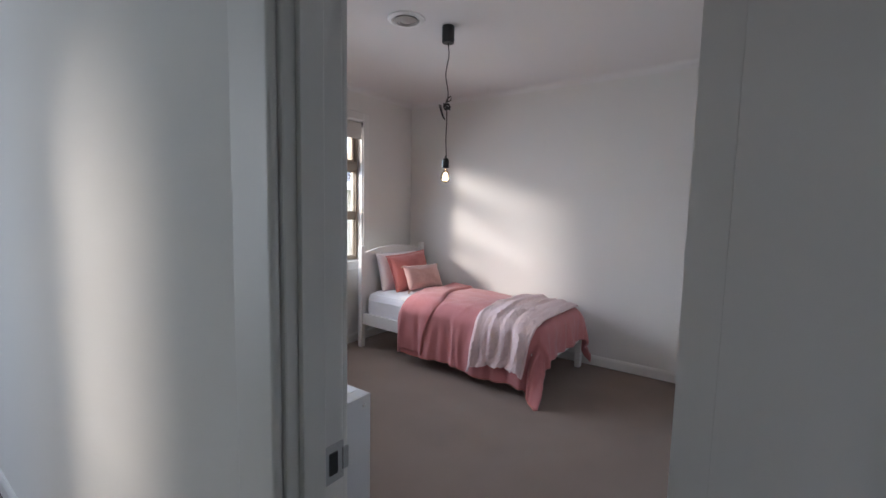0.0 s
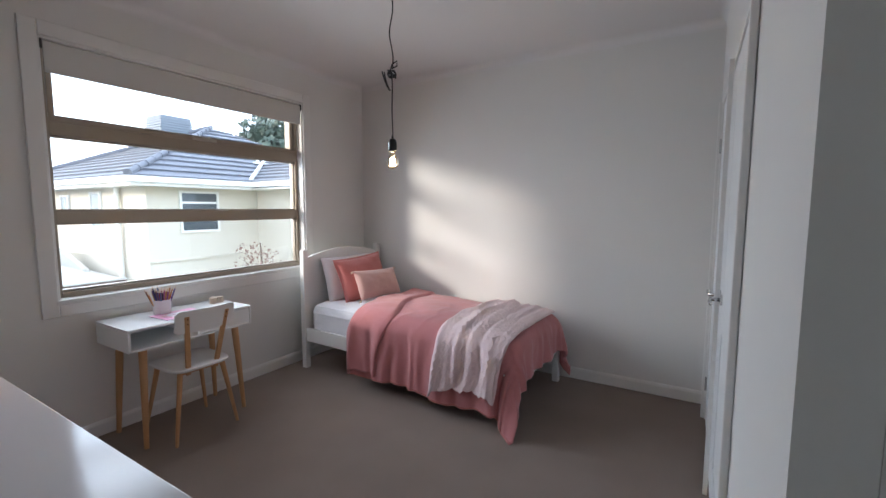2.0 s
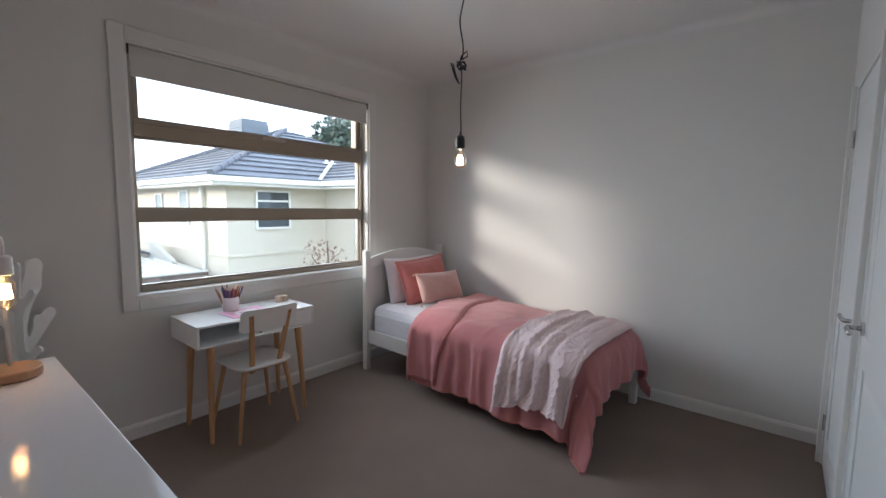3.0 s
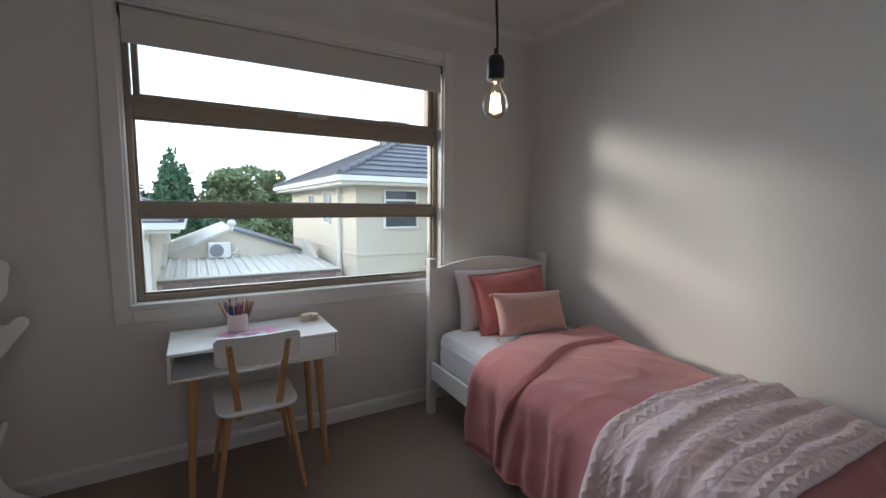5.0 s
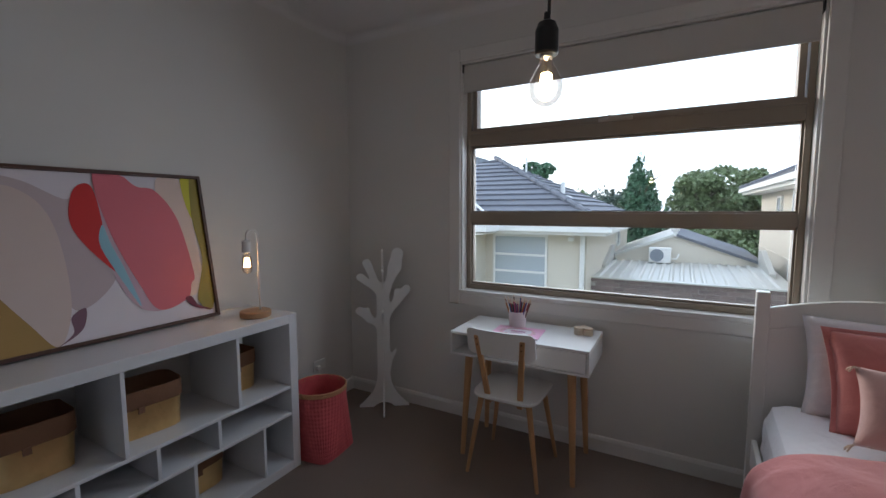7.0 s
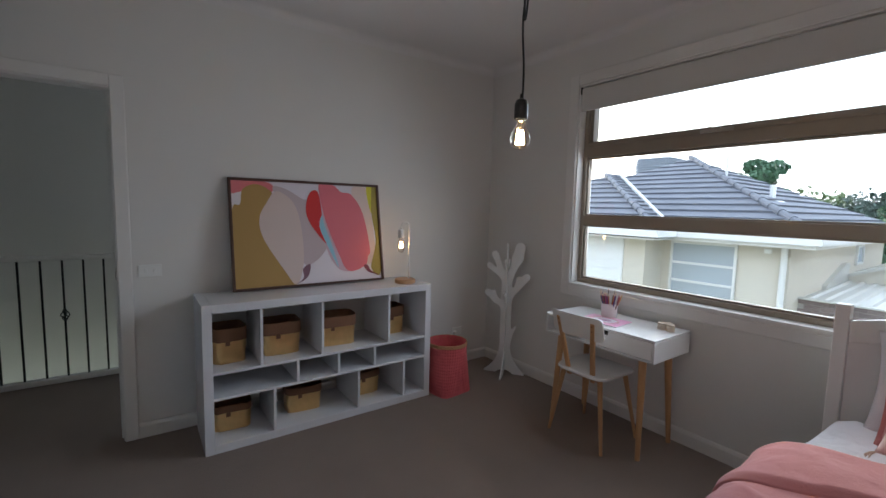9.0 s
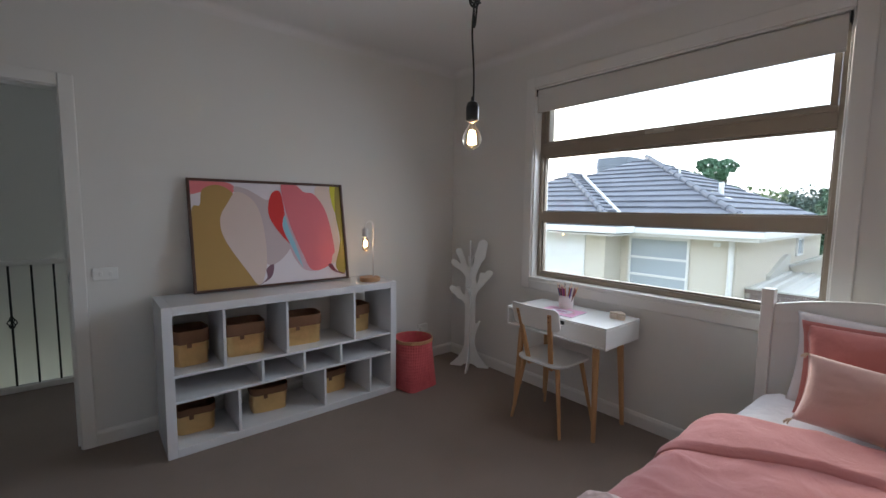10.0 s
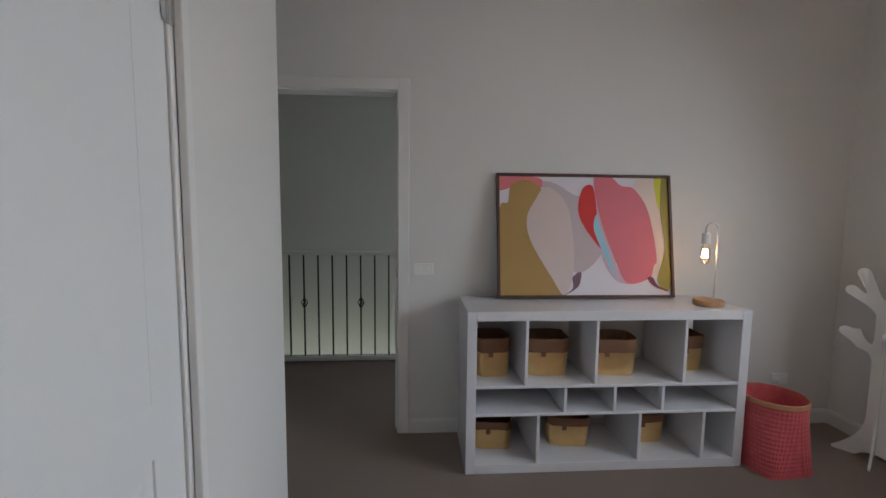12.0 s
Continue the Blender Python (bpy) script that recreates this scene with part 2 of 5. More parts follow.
b = B()
box(b, -3.75, 1.3, -0.46, 4.6, -0.2, 0.0)
setting("floor", b, CARPET, "taupe twist-pile carpet, slightly trodden", "carpet")

b = B()
box(b, -3.77, XW, YH, WY0, -0.2, ZC)
box(b, -3.77, XW, WY1, YN + 0.2, -0.2, ZC)
box(b, -3.77, XW, WY0, WY1, -0.2, WZ0)
box(b, -3.77, XW, WY0, WY1, WZ1, ZC)
setting("wall_west", b, WALL, "cream painted plaster wall round the window", "wall")
b = B()
box(b, XW, 1.3, YN, YN + 0.2, -0.2, ZC)
setting("wall_north", b, WALL, "cream painted plaster wall beside the bed", "wall")

b = B()
box(b, XW, DX0 - 0.03, YH, YS, -0.2, ZC)
box(b, DX1 + 0.03, 1.3, YH, YS, -0.2, ZC)
box(b, DX0 - 0.03, DX1 + 0.03, YH, YS, DZ + 0.03, ZC)
setting("wall_south", b, WALL, "cream painted plaster wall with a doorway", "wall")
b = B()
box(b, 0.36, 0.46, YS, RC[1] + 0.03, -0.1, ZC)
setting("wall_alcove", b, WALL, "cream painted plaster wall behind the open door", "wall")
b = B()
box(b, XW, 1.3, YH, YN + 0.1, ZC, ZC + 0.15)
setting("ceiling", b, CEIL, "flat white painted plaster ceiling", "ceiling")

# built-in robe: side wall, and a front wall with an opening for two doors
RDIR = (Vector((*RN, 0)) - Vector((*RC, 0))).normalized()
ROUT = Vector((-RDIR.y, RDIR.x, 0))            # out of the front, into the room
RLEN = (Vector((*RN, 0)) - Vector((*RC, 0))).length


def rp(s, o, z):
    """A place by the way along the robe's front, the way out of it, and the height."""
    p = Vector((*RC, 0)) + RDIR * s + ROUT * o
    return (p.x, p.y, z)


def rbox(bm, s0, s1, o0, o1, z0, z1):
    prism(bm, [rp(s0, o0, z0), rp(s1, o0, z0), rp(s1, o1, z0), rp(s0, o1, z0)], (0, 0, z1 - z0))
    return bm


RS0, RS1, RZ = 0.78, 2.60, 2.10                 # robe opening along the front
b = B()
rbox(b, 0, RS0, -0.09, 0, -0.1, ZC)
rbox(b, RS1, RLEN, -0.09, 0, -0.1, ZC)
rbox(b, RS0, RS1, -0.09, 0, RZ, ZC)
setting("wall_robe", b, WALL, "cream painted plaster front wall of a built-in robe", "wall")
b = B()
box(b, RC[0] + 0.0905, 0.46, RC[1], RC[1] + 0.09, -0.1, ZC)
setting("wall_robe_side", b, WALL, "cream painted plaster side wall of a built-in robe", "wall")
b = B()
box(b, 0.46, 0.56, RC[1], YN, -0.1, ZC)
setting("wall_robe_back", b, WALL, "cream painted plaster back wall of a built-in robe", "wall")


# cove cornice round the room
def cove(bm, p0, p1, inward, size=0.06, n=10):
    prof = [(0, 0)] + [(size - size * math.sin(k / n * math.pi / 2), size * math.cos(k / n * math.pi / 2) - size) for k in range(n + 1)]
    inward = Vector(inward)
    prism(bm, [Vector(p0) + inward * q + Vector((0, 0, z)) for q, z in prof], Vector(p1) - Vector(p0))


for p0, p1, inn in (((XW, YS, ZC), (XW, YN, ZC), (1, 0, 0)), ((XW, YN, ZC), (RN[0], YN, ZC), (0, -1, 0)), ((XW, YS, ZC), (0.36, YS, ZC), (0, 1, 0)),
                    (rp(0, 0, ZC), rp(RLEN, 0, ZC), ROUT)):
    b = B()
    cove(b, p0, p1, inn)
    setting("cornice", b, CEIL, "white plaster cove cornice along the ceiling", "cornice", smooth=False)


# skirting boards
def skirt(p0, p1, inward, h=0.092):
    inward = Vector(inward)
    prof = [(0, 0), (0.016, 0), (0.016, h - 0.02), (0.011, h - 0.006), (0.006, h), (0, h)]
    b = B()
    prism(b, [Vector(p0) + inward * q + Vector((0, 0, z)) for q, z in prof], Vector(p1) - Vector(p0))
    setting("baseboard", b, TRIM, "white painted timber skirting board", "skirting")


skirt((XW, YS + 0.016, 0), (XW, YN - 0.016, 0), (1, 0, 0))
skirt((XW, YN, 0), (RN[0], YN, 0), (0, -1, 0))
skirt((XW, YS, 0), (DX0 - 0.075, YS, 0), (0, 1, 0))
skirt(rp(0, 0, 0), rp(RS0 - 0.05, 0, 0), ROUT)
skirt((RC[0], RC[1], 0), (0.36, RC[1], 0), (0, -1, 0))
skirt((-3.4, YH, 0), (DX0 - 0.075, YH, 0), (0, -1, 0))

# door frame, architraves
frame_ob = thing("door_frame", (DX0, YS, 0), "white painted door frame with a strike plate", "door frame", kind="structure")
b = B()
box(b, DX0 - 0.03, DX0, YH - 0.004, YS + 0.004, 0, DZ)
soften(part("jamb", b, TRIM, frame_ob))
b = B()
box(b, DX1, DX1 + 0.03, YH - 0.004, YS + 0.004, 0, DZ)
soften(part("jamb", b, TRIM, frame_ob))
b = B()
box(b, DX0 - 0.03, DX1 + 0.03, YH - 0.004, YS + 0.004, DZ, DZ + 0.03)
soften(part("head", b, TRIM, frame_ob))
for x0, x1 in ((DX0, DX0 + 0.012), (DX1 - 0.012, DX1)):
    b = B()
    box(b, x0, x1, YH + 0.02, YS - 0.045, 0, DZ)
    soften(part("door_stop", b, TRIM, frame_ob), 0.002)
for y0, y1, wide in ((YS + 0.004, YS + 0.022, 0.075), (YH - 0.022, YH - 0.004, 0.115)):
    for x0, x1 in ((DX0 - wide, DX0 - 0.006), (DX1 + 0.006, DX1 + 0.075)):
        b = B()
        box(b, x0, x1, y0, y1, 0, DZ + 0.0755)
        soften(part("architrave", b, TRIM, frame_ob), 0.007, 3)
    b = B()
    box(b, DX0 - 0.006, DX1 + 0.006, y0, y1, DZ + 0.0065, DZ + 0.075)
    soften(part("architrave", b, TRIM, frame_ob), 0.007, 3)
b = B()
box(b, DX0, DX0 + 0.002, YS - 0.04, YS + 0.002, 0.97, 1.04)
box(b, DX0, DX0 + 0.004, YS - 0.0, YS + 0.012, 0.985, 1.025)
plate = part("strike_plate", b, CHROME, frame_ob, "chrome strike plate")
# black block on the plate, its colour standing for the hole's shade
b = B()
box(b, DX0 + 0.002, DX0 + 0.0035, YS - 0.03, YS - 0.012, 0.985, 1.025)
part("latch_hole_dark", b, BLACK, plate)


def lever(parent, at, out, along, label="satin chrome lever handle"):
    """A lever on a rose: out of the door, and the way along which the lever points."""
    at, out, along = Vector(at), Vector(out), Vector(along)
    b = B()
    rod(b, at, at + out * 0.009, 0.026, n=24)
    h = part("handle", b, CHROME, parent, label)
    b = B()
    rod(b, at + out * 0.009, at + out * 0.05, 0.009)
    tube(b, [at + out * 0.045, at + out * 0.05 + along * 0.02, at + out * 0.052 + along * 0.06, at + out * 0.05 + along * 0.115], 0.0085)
    part("lever", b, CHROME, h, smooth=True)


def door_leaf(parent, place, w, h, t=0.035):
    """Two-panel moulded leaf. place(s, o, z) gives a point from the hinge side; o = 0 is the front face."""
    z0 = 0.012

    def pb(bm, s0, s1, o0, o1, a, c):
        prism(bm, [place(s0, o0, a), place(s1, o0, a), place(s1, o1, a), place(s0, o1, a)], (0, 0, c - a))

    b = B()
    pb(b, 0, w, -t, -0.006, z0, h)
    leaf = part("leaf", b, DOORP, parent)
    b = B()
    st, low, mid0, mid1, top = 0.115, 0.2, 0.86, 0.98, h - 0.12
    for s0, s1, a, c in ((0, st, z0, h), (w - st, w, z0, h), (st, w - st, z0, low), (st, w - st, mid0, mid1), (st, w - st, top, h)):
        pb(b, s0, s1, -0.006, 0, a, c)
    part("stile_and_rail_face", b, DOORP, leaf)
    b = B()
    pb(b, st, w - st, -0.006, -0.0006, mid1, top)
    part("upper_panel_ground", b, DOORP, leaf)
    for a, c in ((low, mid0),):
        b = B()
        e, f = 0.028, 0.06
        lo = [place(st + e, -0.006, a + e), place(w - st - e, -0.006, a + e), place(w - st - e, -0.006, c - e), place(st + e, -0.006, c - e)]
        hi = [place(st + f, -0.001, a + f), place(w - st - f, -0.001, a + f), place(w - st - f, -0.001, c - f), place(st + f, -0.001, c - f)]
        vl, vh = [b.verts.new(p) for p in lo], [b.verts.new(p) for p in hi]
        b.faces.new(vh)
        b.faces.new(vl[::-1])
        for i in range(4):
            b.faces.new((vl[i], vl[(i + 1) % 4], vh[(i + 1) % 4], vh[i]))
        part("raised_panel", b, DOORP, leaf)
    return leaf


def hinge(parent, p, r=0.007):
    b = B()
    rod(b, (p[0], p[1], p[2] - 0.045), (p[0], p[1], p[2] + 0.045), r)
    box(b, p[0] - 0.004, p[0] + 0.004, p[1] - 0.02, p[1] + 0.02, p[2] - 0.042, p[2] + 0.042)
    part("hinge", b, CHROME, parent)


# the bedroom door, standing open against the alcove
HX, HY, SWING = DX1 - 0.002, YS + 0.012, radians(100)
dvec = Vector((-math.cos(SWING), math.sin(SWING), 0))
dout = Vector((-dvec.y, dvec.x, 0))             # face turned to the room
door = thing("door_1", (HX, HY, 0), "white two-panel bedroom door standing wide open", "door", kind="structure")
leaf = door_leaf(door, lambda s, o, z: (HX + 0.04 + dvec.x * s + dout.x * o, HY + dvec.y * s + dout.y * o, z), 0.72, 2.03)
lp = Vector((HX + 0.04, HY, 0)) + dvec * 0.66
lever(leaf, (lp.x, lp.y, 1.08), dout, -dvec)
for z in (0.25, 1.02, 1.8):
    hinge(door, (HX + 0.03, HY + 0.005, z))

# robe doors
mid = (RS0 + RS1) / 2
robe = thing("robe_door_frame", rp(RS0, 0, 0), "white painted frame of the robe doors", "door frame", kind="structure")
for s0, s1, z0, z1 in ((RS0, RS0 + 0.02, 0, RZ), (RS1 - 0.02, RS1, 0, RZ), (RS0 + 0.02, RS1 - 0.02, RZ - 0.02, RZ)):
    b = B()
    rbox(b, s0, s1, -0.088, 0.004, z0, z1)
    soften(part("jamb", b, TRIM, robe))
for s0, s1 in ((RS0 - 0.03, RS0), (mid - 0.012, mid + 0.012), (RS1, RS1 + 0.03)):
    b = B()
    rbox(b, s0, s1, 0.004, 0.024, 0, RZ)
    soften(part("cover_strip", b, TRIM, robe), 0.003)
for n, (s0, s1, flip) in enumerate(((RS0 + 0.023, mid - 0.002, False), (mid + 0.002, RS1 - 0.023, True))):
    d = thing("robe_door", rp(s0, 0, 0), "white two-panel robe door, closed, with a chrome lever", "door", "robe doors")
    w = s1 - s0
    leaf = door_leaf(d, (lambda s, o, z, s0=s0: rp(s0 + s, o - 0.004, z)), w, RZ - 0.025)
    hs = s0 + 0.06 if flip else s1 - 0.06
    lever(leaf, rp(hs, -0.004, 1.0), ROUT, RDIR if flip else -RDIR)
    for z in (0.25, 1.82):
        hinge(d, rp(s1 + 0.006 if flip else s0 - 0.006, 0.004, z))

# ---- window ----
win = thing("window_1", (XW, WY0, WZ0), "three-light window in a champagne aluminium frame, top sash winder", "window", kind="structure")
XF0, XF1 = -3.72, -3.65                         # frame depth


def wbox(name, y0, y1, z0, z1, x0=XF0, x1=XF1, m=ALU, parent=win, soft=0.003):
    b = B()
    box(b, x0, x1, y0, y1, z0, z1)
    return soften(part(name, b, m, parent), soft)


# reveal lining and casing
for y0, y1, z0, z1 in ((WY0 - 0.002, WY0 + 0.016, WZ0 + 0.02, WZ1), (WY1 - 0.016, WY1 + 0.002, WZ0 + 0.02, WZ1), (WY0, WY1, WZ1 - 0.016, WZ1 + 0.002)):
    wbox("reveal_lining", y0, y1, z0, z1, -3.74, XW + 0.002, TRIM)
wbox("sill", WY0 - 0.01, WY1 + 0.01, WZ0 - 0.004, WZ0 + 0.022, -3.74, XW + 0.02, TRIM)
CW = 0.076
for y0, y1, z0, z1 in ((WY0 - CW, WY0 + 0.004, WZ0 - CW, WZ1 + CW), (WY1 - 0.004, WY1 + CW, WZ0 - CW, WZ1 + CW), (WY0 + 0.004, WY1 - 0.004, WZ1 - 0.004, WZ1 + CW), (WY0 + 0.004, WY1 - 0.004, WZ0 - CW, WZ0 - 0.004)):
    wbox("casing", y0, y1, z0, z1, XW, XW + 0.018, TRIM, soft=0.006)
# frame members
F0, F1 = WY0 + 0.016, WY1 - 0.016
wbox("frame_stile", F0, F0 + 0.029, WZ0 + 0.022, WZ1 - 0.016)
wbox("frame_stile", F1 - 0.029, F1, WZ0 + 0.022, WZ1 - 0.016)
wbox("frame_sill", F0 + 0.029, F1 - 0.029, WZ0 + 0.022, WZ0 + 0.055)
wbox("frame_head", F0 + 0.029, F1 - 0.029, WZ1 - 0.05, WZ1 - 0.016)
R1A, R1B, R2A, R2B = 1.842, 1.946, 1.332, 1.402
wbox("transom", F0 + 0.029, F1 - 0.029, R1A, R1B)
wbox("transom_lip", F0 + 0.029, F1 - 0.029, R1B - 0.03, R1B - 0.008, XF1, XF1 + 0.012)
wbox("transom", F0 + 0.029, F1 - 0.029, R2A, R2B)
# beads and top sash
for z0, z1 in ((WZ0 + 0.055, R2A), (R2B, R1A)):
    for a, c in ((z0, z0 + 0.012), (z1 - 0.012, z1)):
        wbox("glazing_bead", F0 + 0.029, F1 - 0.029, a, c, XF0 + 0.01, XF1 - 0.02)
    for a, c in ((F0 + 0.029, F0 + 0.039), (F1 - 0.039, F1 - 0.029)):
        wbox("glazing_bead", a, c, z0 + 0.012, z1 - 0.012, XF0 + 0.01, XF1 - 0.02)
sash = wbox("sash", F0 + 0.036, F0 + 0.066, R1B, WZ1 - 0.05, XF0 - 0.012, XF1 - 0.015)
wbox("sash_stile", F1 - 0.066, F1 - 0.036, R1B, WZ1 - 0.05, XF0 - 0.012, XF1 - 0.015)
wbox("sash_rail", F0 + 0.066, F1 - 0.066, R1B, R1B + 0.012, XF0 - 0.012, XF1 - 0.015)
for z0, z1 in ((WZ0 + 0.067, R2A - 0.012), (R2B + 0.012, R1A - 0.012), (R1B + 0.012, WZ1 - 0.05)):
    b = B()
    box(b, -3.702, -3.698, F0 + 0.045, F1 - 0.045, z0, z1)
    p = part("pane", b, PANE, win, "clear window glass")
    p.visible_shadow = False
yc = (WY0 + WY1) / 2
b = B()
box(b, XF1, XF1 + 0.02, yc - 0.06, yc + 0.12, R1B - 0.028, R1B - 0.006, 0.003)
rod(b, (XF1 + 0.02, yc, R1B - 0.01), (XF1 + 0.03, yc, R1B + 0.006), 0.007)
tube(b, [(XF1 + 0.028, yc, R1B), (XF1 + 0.035, yc + 0.03, R1B - 0.006), (XF1 + 0.035, yc + 0.06, R1B - 0.006)], 0.005)
part("winder", b, mat("winder_metal", (0.5, 0.45, 0.38), 0.4, metal=0.5), win, "folding sash winder")

# roller blind
bl = thing("roller_blind", (XW, WY0, 2.3), "cream roller blind rolled almost fully up", "blind")
b = B()
rod(b, (-3.6, WY0 + 0.03, 2.331), (-3.6, WY1 - 0.03, 2.331), 0.02, n=20)
part("roll", b, BLIND, bl, smooth=False)
b = B()
box(b, -3.582, -3.579, WY0 + 0.028, WY1 - 0.028, 2.188, 2.338)
part("fabric", b, BLIND, bl)
b = B()
box(b, -3.586, -3.575, WY0 + 0.028, WY1 - 0.028, 2.173, 2.191, 0.003)
part("bottom_bar", b, BLIND, bl)
for y0, y1 in ((WY0 + 0.017, WY0 + 0.024), (WY1 - 0.024, WY1 - 0.017)):
    b = B()
    box(b, -3.63, -3.575, y0, y1, 2.301, 2.35)
    part("bracket", b, BLACK, bl)
b = B()
for k in range(46):
    bmesh.ops.create_icosphere(b, subdivisions=1, radius=0.0028, matrix=Matrix.Translation((-3.573, WY1 - 0.01, 2.306 - 0.02 * k)))
part("bead_chain", b, PLASTIC, bl)

# ---- hall beyond the door ----
# stairwell wall with an unseen opening, added to let daylight on to the landing
b = B()
box(b, -3.2, HALL_E, HALL_S - 0.15, HALL_S, -3.0, ZC)
box(b, HALL_W, -3.62, HALL_S - 0.15, HALL_S, -3.0, ZC)
box(b, -3.62, -3.2, HALL_S - 0.15, HALL_S, -3.0, 0.4)
box(b, -3.62, -3.2, HALL_S - 0.15, HALL_S, 2.45, ZC)
setting("wall_stairwell", b, WALL, "pale painted wall of the stairwell", "wall")
b = B()
box(b, HALL_W - 0.15, HALL_W, HALL_S - 0.15, YH, -3.0, ZC)
setting("wall_hall_west", b, WALL, "pale painted end wall of the landing", "wall")
b = B()
box(b, HALL_E, HALL_E + 0.15, HALL_S - 0.15, YS, -3.0, ZC)
setting("wall_hall_east", b, WALL, "pale painted end wall of the landing", "wall")
b = B()
box(b, HALL_W - 0.15, HALL_E + 0.15, HALL_S - 0.15, YH, ZC, ZC + 0.15)
setting("ceiling_hall", b, CEIL, "flat white plaster ceiling over the landing", "ceiling")
b = B()
box(b, HALL_W, HALL_E, -0.46, YH, -0.2, -0.001)
setting("floor_landing", b, CARPET, "taupe carpet of the landing", "carpet")
b = B()
box(b, 1.3, HALL_E, YH - 0.0, YS, -0.2, ZC)
setting("wall_hall_north", b, WALL, "pale painted landing wall", "wall")

bal = thing("balustrade", (0, -0.42, 0), "white rails with black wrought-iron balusters", "balustrade")
b = B()
box(b, HALL_W, HALL_E, -0.45, -0.385, 0.965, 1.0)
soften(part("top_rail", b, TRIM, bal, "white timber top rail"), 0.01, 3)
b = B()
box(b, HALL_W, HALL_E, -0.445, -0.39, 0.002, 0.045)
soften(part("bottom_rail", b, TRIM, bal, "white timber bottom rail"), 0.004)
XB = -0.616
n0 = -22
me_b = me_k = None
for k in range(n0, 25):
    x = XB + 0.1255 * k
    if me_b is None:
        b = B()
        box(b, -0.0065, 0.0065, -0.0065, 0.0065, 0.045, 0.965)
        o = part("baluster", b, IRON, bal)
        me_b = o.data
    else:
        o = new("baluster", me_b)
        o.parent = bal
    o.matrix_parent_inverse = Matrix.Identity(4)
    o.location = (x, 0, 0)
    if k % 4 == 2:
        if me_k is None:
            b = B()
            for q in range(4):
                pts = []
                for i in range(13):
                    f = i / 12
                    a = q * math.pi / 2 + f * math.pi * 1.0
                    r = 0.022 * math.sin(math.pi * f) + 0.005
                    pts.append((r * math.cos(a), r * math.sin(a), 0.49 + 0.085 * f))
                tube(b, pts, 0.004, 6)
            kn = part("basket_knot", b, IRON, o, smooth=True)
            me_k = kn.data
        else:
            kn = new("basket_knot", me_k)
            kn.parent = o

# ---- bed ----
BX0, BX1, BY0, BY1 = -3.435, -1.415, 3.335, 4.325
bed = thing("bed", (BX0, BY0, 0), "white painted single bed with an arched headboard", "bed")
for y0 in (BY0, BY1 - 0.052):
    b = B()
    box(b, BX0, BX0 + 0.052, y0, y0 + 0.052, 0, 1.055)
    soften(part("head_post", b, BEDW, bed), 0.005, 3)
for y0 in (BY0, BY1 - 0.052):
    b = B()
    box(b, BX1 - 0.052, BX1, y0, y0 + 0.052, 0, 0.37)
    soften(part("foot_leg", b, BEDW, bed), 0.005, 3)
ya, yb = BY0 + 0.052, BY1 - 0.052


def arch(y, low, rise):
    f = (y - ya) / (yb - ya) * 2 - 1
    return low + rise * (1 - f * f)


b = B()
n = 24
ys = [ya + (yb - ya) * i / n for i in range(n + 1)]
prism(b, [(BX0 + 0.012, y, arch(y, 0.985, 0.065)) for y in ys] + [(BX0 + 0.012, y, arch(y, 0.885, 0.06)) for y in ys[::-1]], (0.028, 0, 0))
soften(part("top_rail", b, BEDW, bed), 0.004)
b = B()
prism(b, [(BX0 + 0.018, y, arch(y, 0.89, 0.06)) for y in ys] + [(BX0 + 0.018, y, 0.3) for y in ys[::-1]], (0.014, 0, 0))
part("headboard_panel", b, BEDW, bed)
for y0, y1 in ((BY0 + 0.014, BY0 + 0.036), (BY1 - 0.036, BY1 - 0.014)):
    b = B()
    box(b, BX0 + 0.052, BX1 - 0.052, y0, y1, 0.245, 0.365)
    soften(part("side_rail", b, BEDW, bed), 0.004)
b = B()
box(b, BX1 - 0.037, BX1 - 0.015, ya, yb, 0.245, 0.365)
soften(part("foot_rail", b, BEDW, bed), 0.004)
for k in range(9):
    b = B()
    box(b, BX0 + 0.16 + k * 0.21, BX0 + 0.23 + k * 0.21, BY0 + 0.036, BY1 - 0.036, 0.262, 0.28)
    part("slat", b, BEDW, bed)

mt = thing("mattress", (-3.38, 3.39, 0.28), "single mattress under a fitted white sheet", "mattress")
b = B()
box(b, -3.378, -1.47, 3.378, 4.282, 0.2805, 0.588, 0.085)
o = part("sheet", b, SHEETW, mt, "white fitted sheet, slightly creased", smooth=True)
sub = o.modifiers.new("creases", "SUBSURF")
sub.subdivision_type, sub.levels, sub.render_levels = "SIMPLE", 5, 5
tex = bpy.data.textures.new("crease_noise", "CLOUDS")
tex.noise_scale = 0.09
dm = o.modifiers.new("crease", "DISPLACE")
dm.texture, dm.strength, dm.mid_level = tex, 0.014, 0.5


